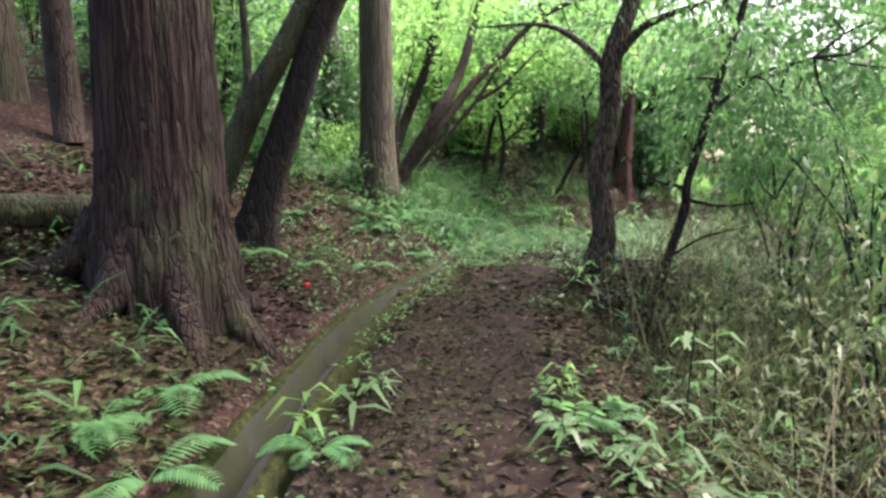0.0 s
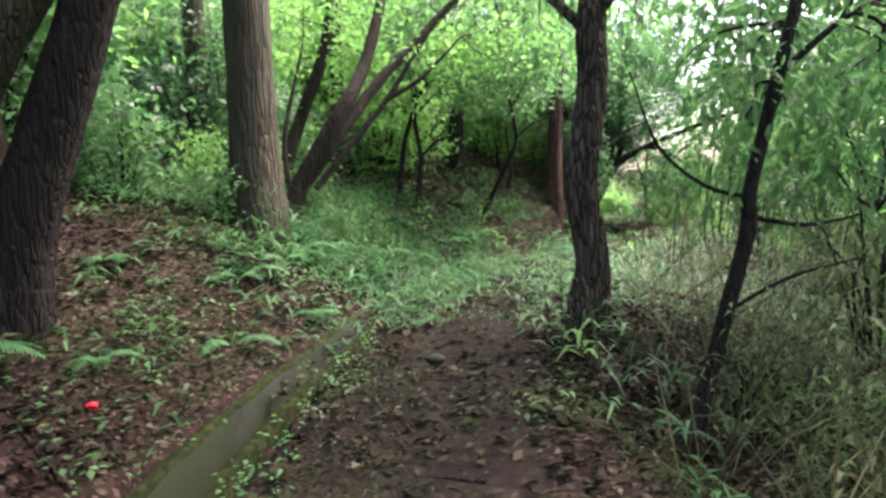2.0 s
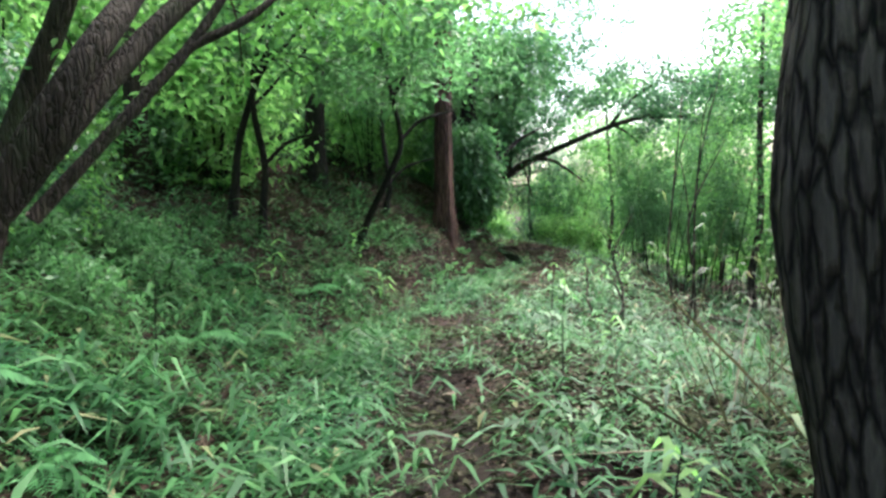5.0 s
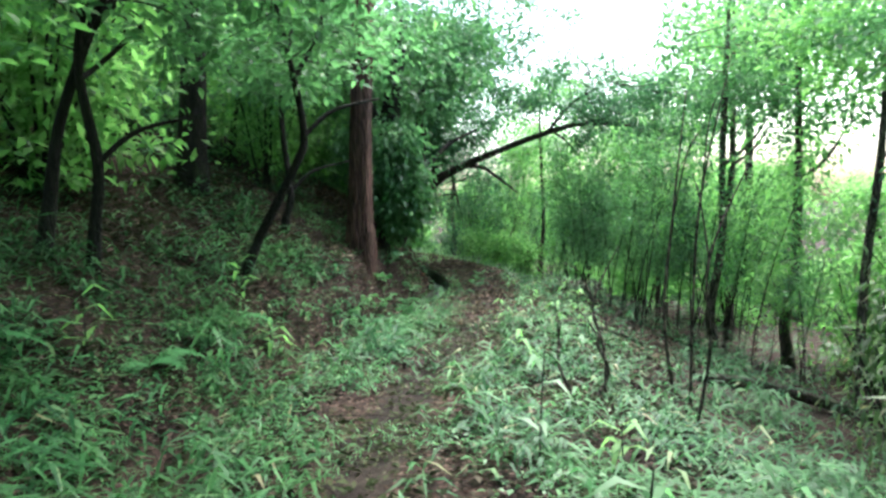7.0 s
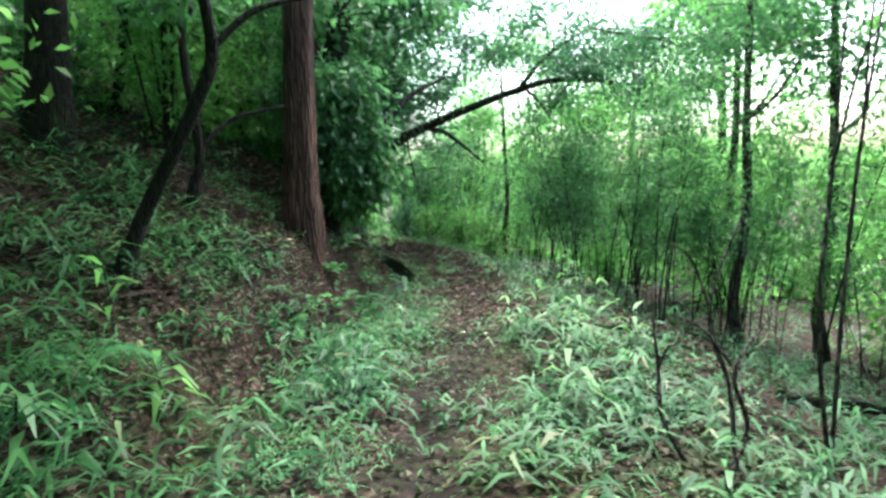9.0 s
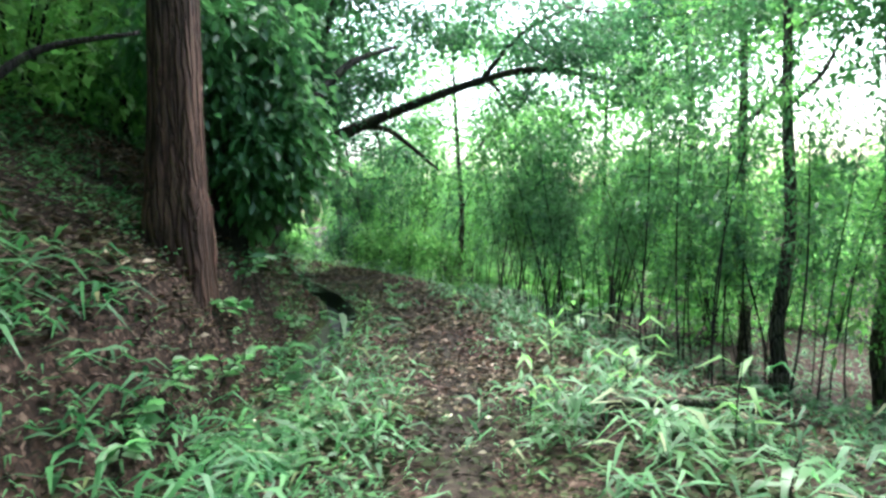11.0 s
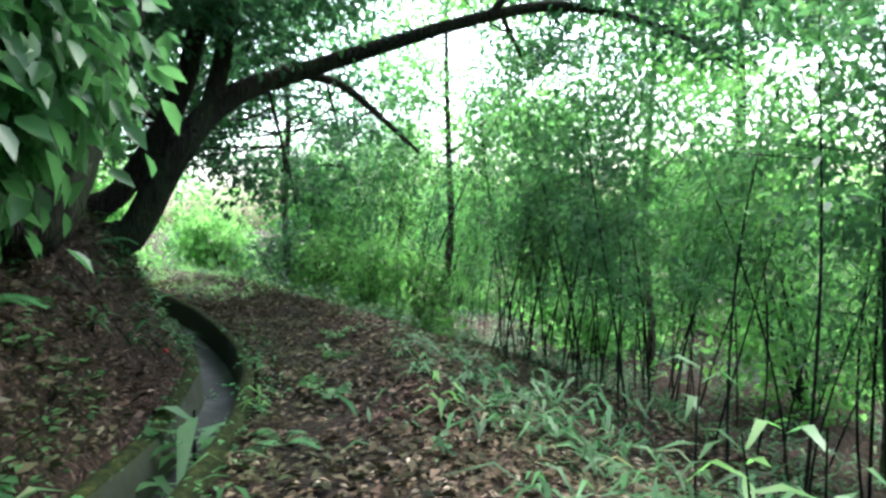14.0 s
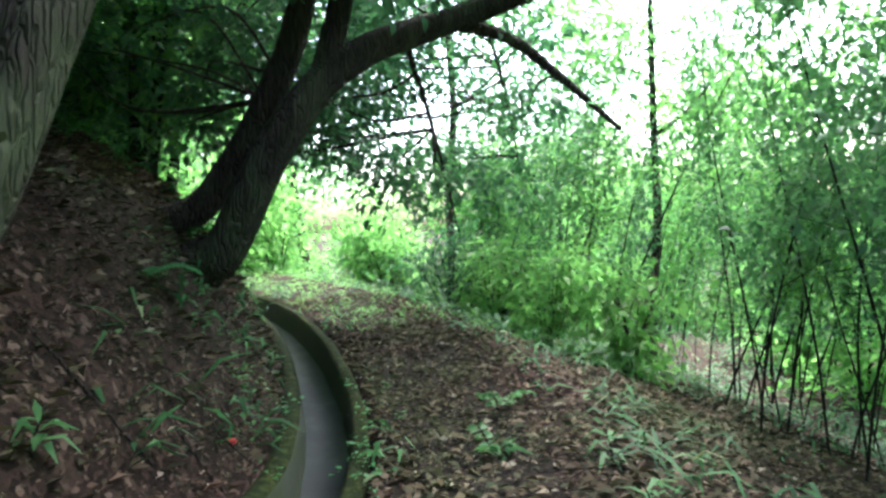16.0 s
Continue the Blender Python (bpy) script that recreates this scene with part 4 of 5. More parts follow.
# Added trees, mostly out of view: their crowns shade the first stretch.
SHADE_TREES = [woods_model(12, 3.2, 0.55, LEAF_MID, 210, (0.18, 0.09)), woods_model(13, 3.4, 0.6, LEAF_DARK, 212, (0.18, 0.09))]
for i, (x, y) in enumerate(((-2.9, 1.1), (2.9, 0.0), (-1.2, -3.8), (-4.2, 7.4), (0.9, -1.6), (-5.2, 3.0), (-6.0, 5.6))):
    put_at = copy_thing(SHADE_TREES[i % 2], pose(x, y, land1(x, y), 0, 0, 71 * i))
for i, (x, y) in enumerate(((14.5, 12.5), (10.5, 6.0), (21.0, 25.0))):
    put_at = copy_thing(TALL[2], pose(x, y, land1(x, y), 0, 0, 49 * i))


# ---- ground cover ----
def random_places(n, s_range, d_range, seed, thin=None):
    g = np.random.default_rng(seed)
    s, d = g.uniform(*s_range, n), g.uniform(*d_range, n)
    y0 = CL[:, 1]
    x0 = np.interp(s, y0, CL[:, 0])
    t = unit(np.column_stack([np.gradient(CL[:, 0]), np.gradient(CL[:, 1])]))
    tx, ty = np.interp(s, y0, t[:, 0]), np.interp(s, y0, t[:, 1])
    x, y = x0 + ty * d, s - tx * d
    gd, _ = nearest(GL, x, y)
    keep = (np.abs(gd) > 0.3) | ((s > 6.6) & (s < 19.3) & (np.abs(gd) > np.where(g.uniform(0, 1, n) < 0.35, 0.0, 0.16)))
    if thin is not None:
        keep &= g.uniform(0, 1, n) < thin(x, y, s, d)
    x, y, gd, s = x[keep], y[keep], gd[keep], s[keep]
    return np.column_stack([x, y, np.where(np.abs(gd) < 0.27, path_z(s) - 0.05, land(x, y))])


def blade_cover(name, label, category, places, leaves, height, length, width, mat, seed, droop=0.8):
    g = np.random.default_rng(seed)
    p = np.repeat(places, leaves, 0)
    n = len(p)
    a = g.uniform(0, 6.28, n)
    p = p + np.column_stack([g.normal(0, 0.035, n), g.normal(0, 0.035, n), g.uniform(0.0, 1, n) ** 1.3 * height * np.repeat(g.uniform(0.4, 1.2, len(places)), leaves)])
    d = np.column_stack([np.cos(a), np.sin(a), g.uniform(-0.1, 0.9, n)])
    v, q = lances(p, d, length * g.uniform(0.5, 1.3, n), width * g.uniform(0.7, 1.3, n), droop)
    return tagged(new(name, mesh_quads(name, v, q, mat)), label, category, kind="stuff")


def patchy(x, y, f, seed, lo=-0.2, hi=0.6):
    return np.clip((waves(x, y, f, seed) - lo) / (hi - lo), 0, 1)


def sasa_density(x, y, s, d):
    side = np.clip((np.abs(d) - np.interp(s, (0, 7, 8.5, 14, 17, 20), (0.75, 0.75, 0.14, 0.14, 0.22, 0.45))) / 0.25, np.interp(s, (7.5, 9, 15, 17), (0.0, 0.12, 0.1, 0.03)), 1)
    left = np.interp(s, (0, 7.5, 9, 15, 17.5, 20, 30), (0.13, 0.13, 1, 1, 0.7, 0.15, 0.25)) * np.where((d < -1.4) & (s > 17), 0.3, 1) * np.where(d < -2.6, np.interp(s, (0, 8, 10, 15, 18), (0.4, 0.4, 1.0, 0.8, 0.3)), 1)
    right = np.interp(s, (0, 4, 8, 9.5, 18, 20, 24, 30), (0.2, 0.14, 0.22, 0.42, 0.5, 0.4, 0.12, 0.3)) * np.where((d > 1.6) & (s > 18), 0.25, 1)
    return side * np.where(d < 0, left, right) * (0.12 + 0.78 * patchy(x, y, 2.1, 61, -0.3, 0.6))


blade_cover("bamboo_grass", "low bamboo grass with drooping blue-green blades", "grass", random_places(29000, (1.5, 24), (-5.2, 3.8), 51, sasa_density), 6, 0.26, 0.23, 0.025, LEAF_SASA, 52)
blade_cover("bamboo_grass", "low bamboo grass further along the path", "grass", random_places(11000, (7, 34), (-9, 10), 53, lambda x, y, s, d: 0.6 * (np.abs(d) > 3.2) + (s > 24) * 0.5 * (np.abs(d) > 0.5)), 6, 0.3, 0.2, 0.03, LEAF_SASA, 54)
blade_cover("bamboo_grass", "tall arching bamboo grass along the verge", "grass", random_places(3000, (8.5, 21), (-3.2, 3.6), 153, lambda x, y, s, d: sasa_density(x, y, s, d) * (np.abs(d) > 0.55) * patchy(x, y, 3.1, 154, -0.1, 0.5)), 8, 0.5, 0.33, 0.027, LEAF_SASA, 155, 1.0)
blade_cover("brush_leaves", "narrow drooping olive leaves of the tangled brush", "brush", random_places(5200, (2.0, 10.5), (1.25, 6.5), 156, lambda x, y, s, d: np.clip((d - 1.2) / 0.9, 0.1, 1) * (0.3 + 0.7 * patchy(x, y, 2.0, 157))), 9, 1.15, 0.12, 0.015, LEAF_OLIVE, 158, 1.3)


def dry_stalks(n, s_range, d_range, seed):
    """Thin dry canes standing and leaning in the brush."""
    p = random_places(n, s_range, d_range, seed, lambda x, y, s, d: np.clip((d - 0.95) / 0.8, 0.1, 1))
    g = np.random.default_rng(seed)
    m = len(p)
    v, q = lances(p - [[0, 0, 0.03]], np.column_stack([g.normal(0.15, 0.7, (m, 1)), g.normal(0, 0.7, (m, 1)), np.ones((m, 1))]), g.uniform(0.4, 1.6, m), g.uniform(0.006, 0.013, m), 0.12, 3.0)
    tagged(new("dry_stalks", mesh_quads("dry_stalks", v, q, DRY)), "thin dry brown canes tangled on the slope", "brush", kind="stuff")


dry_stalks(3400, (1.5, 10.5), (0.95, 6.5), 159)
blade_cover("meadow_grass", "short bright grass in the clearing of the path", "grass", random_places(26000, (7.6, 19), (-2.6, 2.2), 55, lambda x, y, s, d: np.clip((np.abs(d) - 0.12) / 0.3, 0.22, 1) * np.interp(s, (7.6, 9, 13, 17, 19), (0.25, 1, 0.9, 0.5, 0.3)) * patchy(x, y, 3, 62) * np.where(d > 0.4, 0.55, 1)), 4, 0.07, 0.09, 0.008, LEAF_FERN, 56)
blade_cover("meadow_grass", "bright grass where the path comes out into the light", "grass", random_places(4000, (25.5, 40), (-5, 4), 57), 5, 0.15, 0.16, 0.014, LEAF_LIGHT, 58)


def low_herbs(name, label, places, leaves, size, mat, seed, height):
    g = np.random.default_rng(seed)
    p = np.repeat(places, leaves, 0)
    n = len(p)
    a = g.uniform(0, 6.28, n)
    p = p + np.column_stack([np.cos(a), np.sin(a), np.zeros(n)]) * g.uniform(0, 0.08, (n, 1)) + np.column_stack([np.zeros((n, 2)), g.uniform(0.02, height, n)])
    L = size * g.uniform(0.5, 1.3, n)
    v, q = rhombs(p, np.column_stack([np.cos(a), np.sin(a), g.uniform(-0.4, 0.4, n)]), L, L * 0.55, g.uniform(-0.4, 0.4, n))
    tagged(new(name, mesh_quads(name, v, q, mat)), label, "herbs", kind="stuff")


low_herbs("ground_herbs", "small round-leaved herbs beside the path", random_places(17000, (2, 25), (-5.0, 2.6), 63, lambda x, y, s, d: np.clip((np.abs(d) - 0.3) / 0.4, 0, 1) * np.where(d > 0.4, 0.35, 1) * patchy(x, y, 2.6, 64, 0.0, 0.6) * np.interp(s, (0, 7, 9, 20, 24), (0.35, 0.4, 1, 0.8, 0.4))), 7, 0.05, LEAF_MID, 65, 0.16)


edge = np.repeat(GL[(GL[:, 1] > 1.5) & (GL[:, 1] < 24)], 5, 0)
edge = edge + rng.choice([-1, 1], (len(edge), 1)) * rng.uniform(0.2, 0.42, (len(edge), 1)) * np.array([[0.9, -0.25]]) + rng.normal(0, 0.16, edge.shape) * np.array([[0.2, 1]])
low_herbs("gutter_herbs", "small mossy herbs growing over the edge of the channel", np.column_stack([edge, path_z(edge[:, 1]) + 0.01]), 6, 0.04, LEAF_FERN, 66, 0.08)


def litter(n, s_range, d_range, seed, size, dens, label, mat):
    p = random_places(n, s_range, d_range, seed, dens)
    g = np.random.default_rng(seed + 1)
    m = len(p)
    p[:, 2] += g.uniform(0.004, 0.03, m)
    a = g.uniform(0, 6.28, m)
    L = size * g.uniform(0.5, 1.4, m)
    v, q = rhombs(p, np.column_stack([np.cos(a), np.sin(a), np.abs(g.normal(0.08, 0.25, m))]), L, L * g.uniform(0.25, 0.6, m), g.normal(0, 0.5, m), 0.25)
    tagged(new("leaf_litter", mesh_quads("leaf_litter", v, q, mat)), label, "leaves", kind="stuff")


litter(160000, (1, 17.3), (-4.6, 2.6), 71, 0.066, lambda x, y, s, d: np.where(np.abs(d) < 0.55, np.interp(s, (6, 8.5), (0.16, 0.4)), 1) * (0.35 + 0.65 * patchy(x, y, 2.5, 73)), "brown fallen leaves strewn over bank and path", LITTER_SHADED)
litter(110000, (17.3, 28), (-4.2, 4), 74, 0.068, lambda x, y, s, d: np.where(np.abs(d) < 0.4, 0.6, 0.95) * (0.3 + 0.7 * patchy(x, y, 2.5, 76)), "reddish-brown fallen leaves under the trees", LITTER)


litter(110000, (1, 17.3), (-2.2, 1.7), 81, 0.03, lambda x, y, s, d: np.interp(s, (8, 10), (1, 0.5)) * (0.15 + 0.85 * patchy(x, y, 2.5, 82, -0.5, 0.3)), "crumbled leaf scraps trodden into the path", LITTER_SHADED)
litter(75000, (17.3, 28), (-2.6, 2.6), 83, 0.034, lambda x, y, s, d: 0.15 + 0.85 * patchy(x, y, 2.5, 84, -0.5, 0.3), "crumbled leaf scraps under the trees", LITTER)


def sticks(n, s_range, d_range, seed):
    p = random_places(n, s_range, d_range, seed)
    g = np.random.default_rng(seed)
    out = []
    for c in p:
        a, L, r = g.uniform(0, 6.28), g.uniform(0.15, 0.7), g.uniform(0.003, 0.009)
        e = c[:2] + np.array([math.cos(a), math.sin(a)]) * L
        m = (c[:2] + e) / 2 + g.normal(0, 0.04, 2)
        z = [land1(*c[:2]) + r, land1(*m) + r + g.uniform(0, 0.05), land1(*e) + r + g.uniform(0, 0.06)]
        out.append(tube([(*c[:2], z[0]), (*m, z[1]), (*e, z[2])], (r, r * 0.8, r * 0.4), 4, 0, 0, 0, False))
    v, q = join(out)
    tagged(new("fallen_twigs", mesh_quads("fallen_twigs", v, q, BARK_BROWN)), "thin broken twigs lying on the forest floor", "twigs", kind="stuff")


sticks(620, (1, 13), (-4.5, 2.4), 77)
sticks(460, (13, 25), (-4, 4), 78)


def fern_model(n, L, seed):
    g = np.random.default_rng(seed)
    ob = thing("fern", 0, 0, -60, "fresh green fern with arching feathered fronds", "fern", "ferns")
    for i in range(n):
        a = 6.28 * i / n + g.uniform(-0.4, 0.4)
        dirv = np.array([math.cos(a), math.sin(a), 0])
        k = np.linspace(0, 1, 22)[:, None]
        ll = L * g.uniform(0.7, 1.1)
        spine = dirv * ll * k + np.array([[0, 0, 1.0]]) * (ll * (1.0 * k - 0.95 * k**2))
        side = np.array([-dirv[1], dirv[0], 0])
        ps, ds, ln = [], [], []
        for j in range(3, 22):
            w = 0.3 * ll * math.sin(math.pi * (0.1 + 0.9 * (1 - k[j, 0]) ** 0.8)) + 0.01
            for sgn in (-1, 1):
                ps.append(spine[j])
                ds.append(side * sgn + dirv * 0.45 - np.array([0, 0, 0.2]))
                ln.append(w)
        ln = np.array(ln)
        v, q = lances(np.array(ps), np.array(ds), ln, np.full(len(ln), 0.042 * ll + 0.004), 0.2, 0.15)
        vs, qs = tube(spine[::3], (0.004, 0.003, 0.001), 4, 0, 0, 0, False)
        v, q = join([(v, q), (vs, qs)])
        part("frond", mesh_quads("frond", v, q, LEAF_FERN), ob)
    return ob


FERNS = [fern_model(5, 0.42, 301), fern_model(7, 0.34, 302), fern_model(4, 0.5, 303)]


def put(m, x, y, k=1.0, turn=0.0, dz=0.0):
    ob = copy_thing(m, pose(x, y, land1(x, y) + dz, 0, 0, turn))
    ob.scale = (k, k, k)
    return ob


for i, (x, y, k) in enumerate(((-0.95, 2.55, 0.9), (-1.25, 2.75, 0.8), (-0.75, 2.35, 0.7), (-1.15, 3.3, 0.8), (-0.35, 2.9, 0.7), (-1.75, 5.9, 0.9), (-1.35, 6.5, 0.6), (1.0, 3.4, 0.7), (-0.85, 7.4, 0.8), (-0.75, 9.3, 1.0), (-0.35, 8.4, 0.8),
                             (-1.0, 8.5, 0.8), (-0.7, 9.8, 1.1), (-0.2, 9.6, 0.8), (0.2, 11.6, 1.0), (0.6, 12.4, 1.1), (1.4, 14.6, 1.1), (2.2, 16.0, 1.0), (0.3, 13.9, 1.1), (4.6, 17.4, 0.7), (3.9, 16.9, 0.8), (6.0, 20.9, 0.7), (-1.9, 8.0, 0.7), (-2.2, 5.3, 0.8), (5.6, 19.6, 0.7), (6.9, 22.9, 0.7), (7.3, 20.6, 0.5))):
    put(FERNS[i % 3], x, y, k, 77 * i)


def sapling_model(n, L, w, h, seed, mat=LEAF_MID):
    """A single cane of bamboo grass: a thin stalk with a fan of broad pointed leaves."""
    g = np.random.default_rng(seed)
    ob = thing("bamboo_grass_plant", 0, 0, -60, "upright bamboo grass with a fan of broad pointed leaves", "plant", "single bamboo grass plants")
    v, q = tube([(0, 0, -0.03), (0.02, 0, h * 0.5), (0.05, 0.02, h)], (0.006, 0.005, 0.003), 5, 0, 0, 0, False)
    part("stalk", mesh_quads("stalk", v, q, STEM), ob)
    for i in range(n):
        a = 2.4 * i
        z = h * (0.2 + 0.8 * i / n)
        v, q = lances(np.array([(0.04 * z / h, 0.015, z)]), np.array([(math.cos(a), math.sin(a), g.uniform(0.0, 0.7))]), np.array([L * g.uniform(0.75, 1.1)]), np.array([w]), 0.9, 0.25)
        part("leaf", mesh_quads("leaf", v, q, mat), ob)
    return ob


SAPS = [sapling_model(9, 0.26, 0.04, 0.2, 311), sapling_model(11, 0.2, 0.034, 0.15, 312), sapling_model(8, 0.28, 0.045, 0.28, 313, LEAF_LIGHT)]
for i, (x, y, k) in enumerate(((-0.3, 3.4, 1.0), (-0.2, 3.7, 0.9), (-0.45, 3.1, 0.8), (0.75, 3.0, 0.8), (0.95, 2.7, 0.9), (0.8, 3.7, 0.7), (1.3, 2.5, 0.9), (-0.95, 3.9, 0.7), (1.5, 6.9, 0.9), (1.35, 7.7, 0.9), (2.1, 9.4, 1.0), (2.0, 8.7, 0.9), (-0.9, 9.5, 1.0),
                             (4.6, 13.5, 1.2), (5.0, 15.0, 1.2), (6.2, 15.6, 1.3), (6.3, 16.3, 1.2), (6.9, 17.0, 1.2), (7.3, 17.4, 1.0), (7.1, 18.2, 1.0), (8.2, 20.4, 0.8), (8.6, 21.2, 0.8), (6.6, 21.6, 0.8), (7.4, 21.2, 0.6), (4.2, 18.0, 1.0), (3.2, 16.9, 1.2), (2.6, 15.9, 1.2), (1.9, 15.2, 1.3), (1.0, 13.2, 1.2), (4.1, 12.4, 1.1), (3.6, 11.2, 1.0))):
    put(SAPS[i % 3], x, y, k, 63 * i)


TALL_SASA = [sapling_model(8, 0.24, 0.042, 0.72, 314), sapling_model(8, 0.3, 0.045, 0.5, 315, LEAF_LIGHT)]
for i, (x, y, k, m) in enumerate(((1.45, 3.6, 1.0, 0), (1.75, 4.0, 1.1, 0), (1.95, 3.4, 0.9, 0), (1.3, 7.0, 0.7, 0), (1.5, 7.4, 0.8, 0), (6.85, 16.2, 1.0, 1), (5.9, 16.9, 0.8, 1), (7.5, 17.3, 1.1, 1), (7.0, 17.75, 0.9, 1), (8.3, 18.6, 1.1, 1), (7.9, 18.2, 1.0, 0), (8.9, 19.2, 1.1, 0), (2.6, 10.6, 0.9, 0), (3.4, 12.3, 1.0, 0), (0.1, 11.0, 0.8, 0), (1.0, 14.4, 1.0, 1), (2.4, 16.4, 1.1, 1))):
    put(TALL_SASA[m], x, y, k, 53 * i)


def seedling_model(stems, h, seed):
    """A young broad-leaved plant: a few thin stems, each set with pairs of oval leaves."""
    g = np.random.default_rng(seed)
    ob = thing("broad_leaved_seedling", 0, 0, -60, "young plant with glossy oval leaves at the path's edge", "plant", "broad-leaved seedlings")
    for i in range(stems):
        a = 6.28 * i / stems + g.uniform(-0.4, 0.4)
        out = np.array([math.cos(a), math.sin(a), 0])
        k = np.linspace(0, 1, 7)[:, None]
        hh = h * g.uniform(0.6, 1.1)
        line = out * hh * 0.75 * k + np.array([[0, 0, 1.0]]) * hh * (1.3 * k - 0.55 * k**2) - np.array([[0, 0, 0.03]])
        v, q = tube(line[::2], (0.005, 0.004, 0.002), 5, 0, 0, 0, False)
        part("stem", mesh_quads("stem", v, q, STEM), ob)
        side = np.array([-out[1], out[0], 0])
        for j in range(2, 7):
            for sign in (-1, 1):
                d = side * sign + out * g.uniform(0.2, 0.8) + np.array([0, 0, g.uniform(-0.3, 0.3)])
                v, q = leaves(line[j][None], d[None], np.array([0.1 * g.uniform(0.7, 1.2)]), np.array([0.05]))
                part("leaf", mesh_quads("leaf", v, q, LEAF_MID), ob)
    return ob


SEEDLINGS = [seedling_model(4, 0.3, 321), seedling_model(3, 0.22, 322)]
for i, (x, y, k) in enumerate(((0.8, 3.2, 0.85), (0.92, 2.95, 0.75), (0.75, 3.6, 0.6), (0.95, 4.1, 0.6), (7.9, 21.2, 0.8), (8.6, 22.4, 0.8), (8.95, 23.0, 0.7), (6.9, 20.9, 0.8), (6.6, 20.5, 0.7), (4.4, 17.4, 0.9), (3.6, 16.4, 1.0), (5.2, 18.9, 1.2), (5.5, 19.3, 1.1), (5.0, 19.2, 1.3), (4.7, 18.6, 1.2), (5.8, 19.7, 1.0), (5.3, 19.7, 1.2), (4.3, 18.2, 1.2), (4.5, 17.9, 1.0), (3.9, 17.6, 1.2), (5.9, 20.1, 1.0), (2.0, 13.8, 1.0), (0.9, 12.0, 0.9), (-0.3, 10.3, 0.9))):
    put(SEEDLINGS[i % 2], x, y, k, 47 * i)
for x, y, k, m in ((7.05, 21.2, 2.3, 0), (6.85, 21.15, 1.5, 1), (6.7, 21.0, 2.0, 1), (6.55, 20.7, 1.3, 0), (5.9, 19.3, 1.2, 1), (7.6, 22.6, 0.8, 1), (8.75, 21.3, 0.9, 1), (9.0, 21.9, 0.8, 0)):
    put(SAPS[m], x, y, k, 97 * k)


# ---- logs, sticks and small finds ----
def log(name, label, pts, r, mat, sides=12):
    pts = np.array(pts, float)
    ob = thing(name, *pts[0], label, "log")
    v, q = tube(pts - pts[0], (r, r * 0.95, r * 0.85), sides, 0.05, 5, 0.08)
    part("log_body", mesh_quads("log_body", v, q, mat, True), ob)
    return ob


log("fallen_log", "bare pale log lying across the slope among stems", [gz(7.6, 15.1, 0.05), gz(8.6, 14.8, 0.12), gz(10.0, 14.3, 0.1)], 0.08, BARK_LOG)
log("fallen_log", "short dark rotting log on the leaf-covered bank", [(6.6, 20.25, land1(6.35, 20.4) + 0.05), (6.3, 20.45, land1(6.35, 20.4) + 0.07), (5.95, 20.7, land1(6.35, 20.4) + 0.1)], 0.085, BARK_LOG)
log("mossy_log", "old fallen trunk thick with moss behind the cedar", [(-3.8, 4.0, 1.16), (-2.97, 4.6, 1.09), (-2.25, 5.3, 1.06)], 0.15, BARK_MOSS)
log("fallen_branch", "crooked dead branch on the slope", [gz(6.2, 16.6, 0.1), gz(7.0, 16.3, 0.2), gz(8.0, 16.4, 0.12)], 0.03, BARK_LOG, 8)
log("fallen_branch", "thin dead branch propped on the bank", [gz(-1.55, 8.5, 0.05), gz(-1.2, 8.55, 0.15), gz(-0.75, 8.6, 0.2)], 0.014, BARK_LOG, 6)
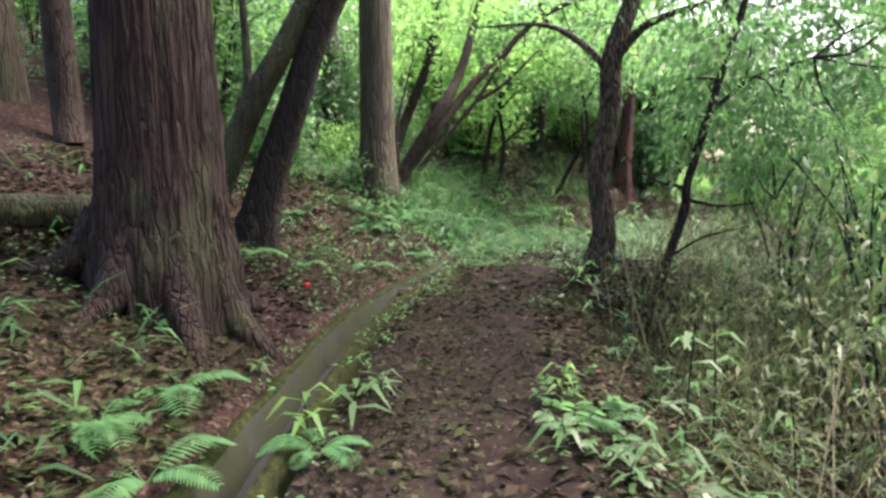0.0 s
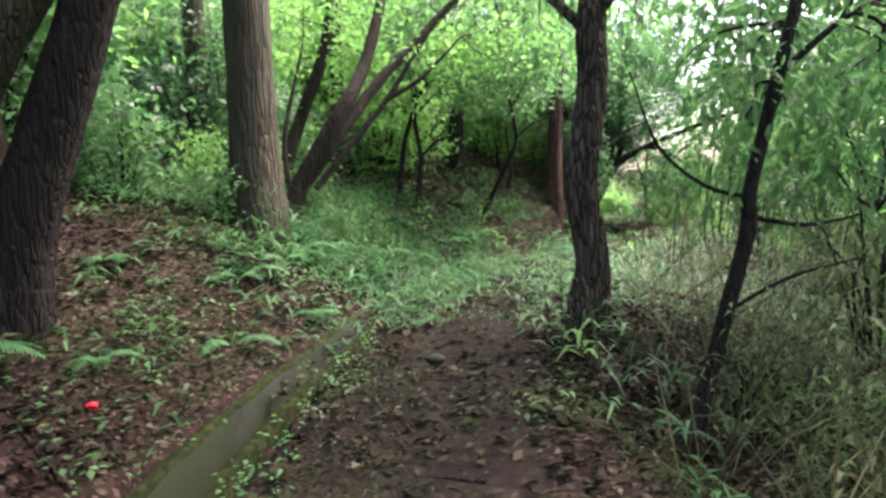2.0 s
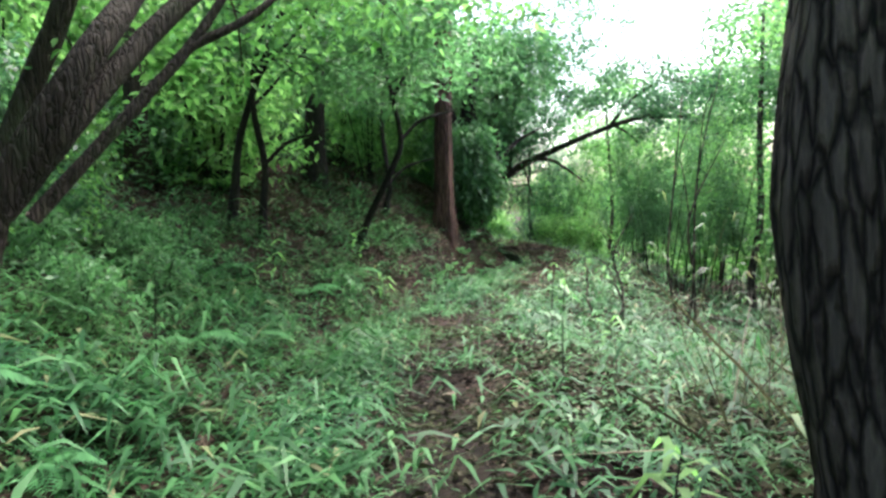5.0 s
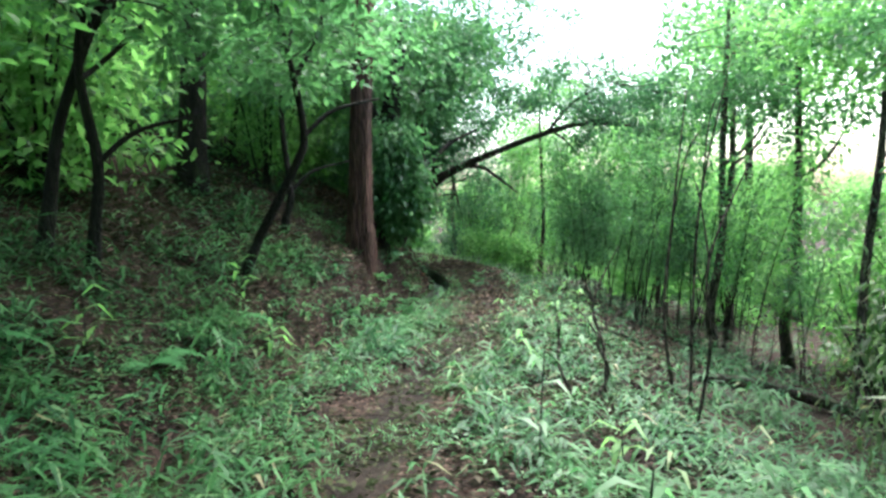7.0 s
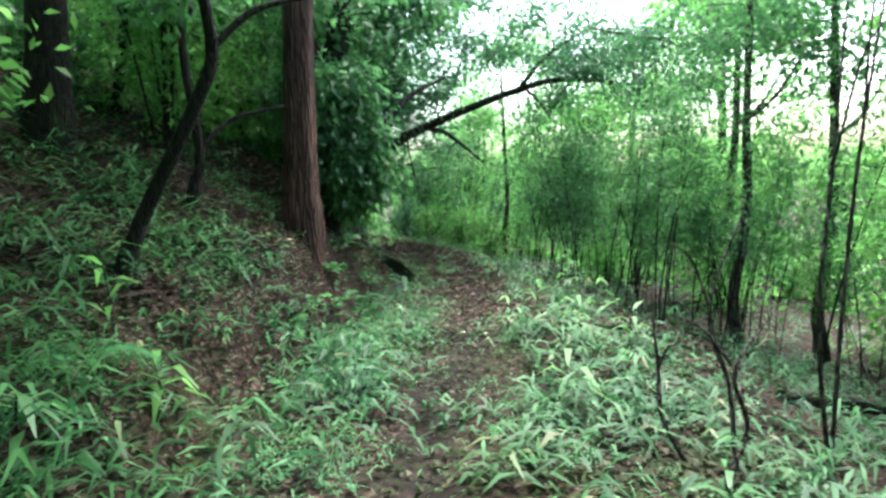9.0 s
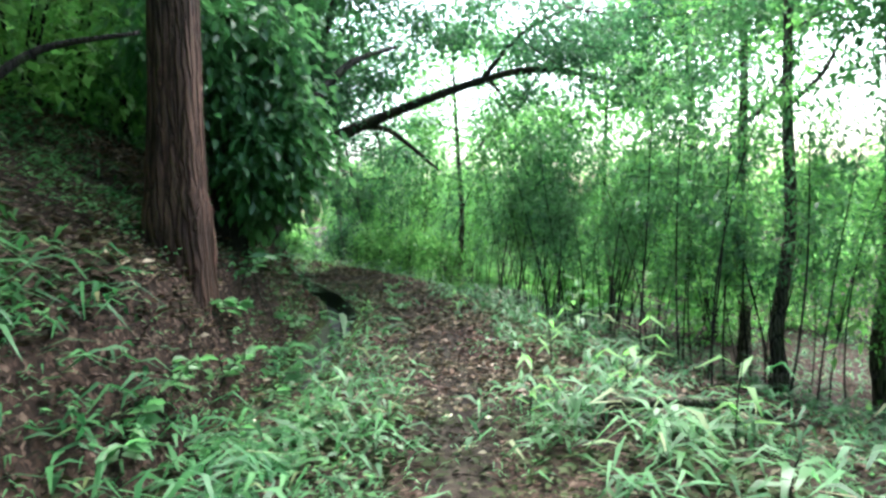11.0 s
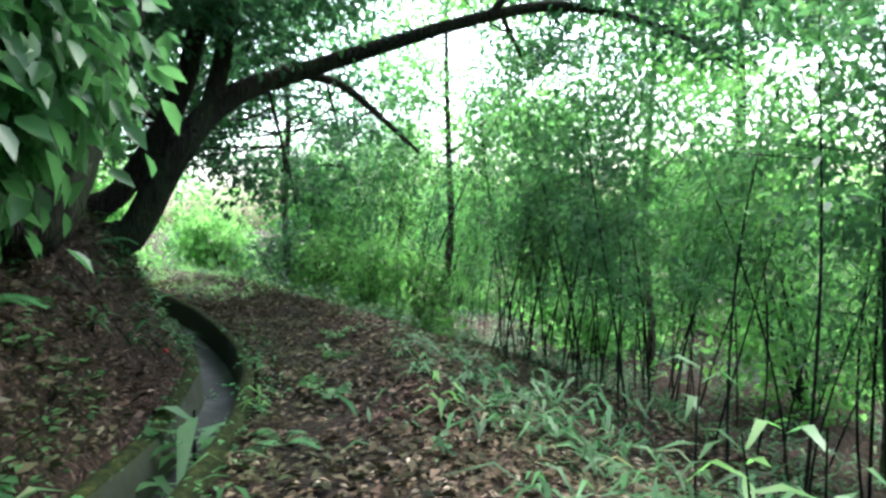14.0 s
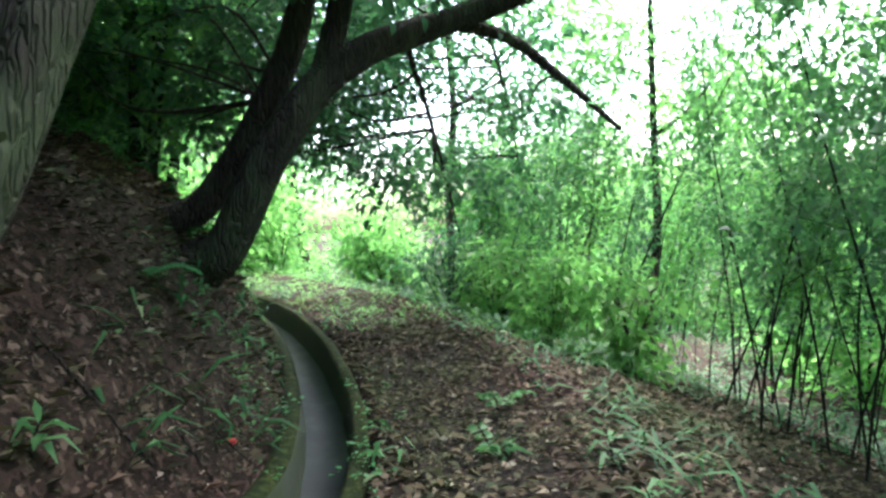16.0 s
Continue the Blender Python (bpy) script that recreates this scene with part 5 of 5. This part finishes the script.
for i, (x, y, h) in enumerate(((5.1, 13.9, 1.0), (5.3, 14.0, 1.5), (5.0, 14.1, 0.8), (6.1, 13.9, 3.2), (6.5, 14.1, 3.8), (5.6, 13.2, 2.6))):
    a = 1.1 * i
    t = [gz(x, y, 0), gz(x + 0.16 * math.cos(a), y + 0.1 * math.sin(a), h * 0.3), gz(x + 0.05 * math.cos(a), y + 0.2 * math.sin(a), h * 0.6), gz(x + 0.3 * math.cos(a) + 0.14 * h, y + 0.2 * math.sin(a), h)]
    ob = thing("bare_stem", *t[0], "dark bare curved stem growing from the slope", "stem", "bare stems on the slope")
    v, q = tube(np.array(t) - t[0], (0.017, 0.015, 0.012, 0.005), 6, 0.04, i, 0.02)
    part("stem", mesh_quads("stem", v, q, BARK_OAK, True), ob)
    side = np.array(t[2]) - np.array(t[0])
    v, q = tube([side, side + np.array([0.15 * math.cos(a + 2), 0.15 * math.sin(a + 2), 0.2 * h]), side + np.array([0.35 * math.cos(a + 2), 0.3 * math.sin(a + 2), 0.28 * h])], (0.009, 0.007, 0.003), 5, 0.03, i, 0, False)
    part("twig", mesh_quads("twig", v, q, BARK_OAK, True), ob)


def nugget(name, label, category, x, y, r, mat, flat=0.6):
    bm = bmesh.new()
    bmesh.ops.create_icosphere(bm, subdivisions=2, radius=r)
    for v in bm.verts:
        k = 1 + 0.25 * noise.noise(v.co * (2 / r) + Vector((x, y, 0)))
        v.co = Vector((v.co.x * k, v.co.y * k * 0.85, v.co.z * k * flat))
    me = bpy.data.meshes.new(name)
    bm.to_mesh(me)
    bm.free()
    me.materials.append(mat)
    me.shade_smooth()
    ob = new(name, me)
    ob.location = (x, y, land1(x, y) + r * flat * 0.7)
    return tagged(ob, label, category)


nugget("red_litter", "small bright red scrap lying among dead leaves", "litter", -1.2, 6.04, 0.035, RED)
nugget("pink_litter", "small red-pink scrap on the leafy bank", "litter", 7.25, 22.55, 0.03, RED)
for x, y in ((4.88, 18.5), (5.0, 18.3), (5.9, 17.75), (5.7, 17.4), (5.85, 17.2)):
    nugget("fallen_petal", "pale yellow petal fallen on the ground", "petal", x, y, 0.025, PALE, 0.25)
for x, y, r in ((0.55, 7.3, 0.07), (0.75, 6.9, 0.04), (0.1, 6.2, 0.03), (6.3, 17.6, 0.035)):
    nugget("stone", "small grey stone half sunk in the path", "stone", x, y, r, CONCRETE)
for ob in [o for o in scene.objects if o.parent is None and o.location.z < -50]:
    for o in (*ob.children_recursive, ob):
        bpy.data.objects.remove(o)
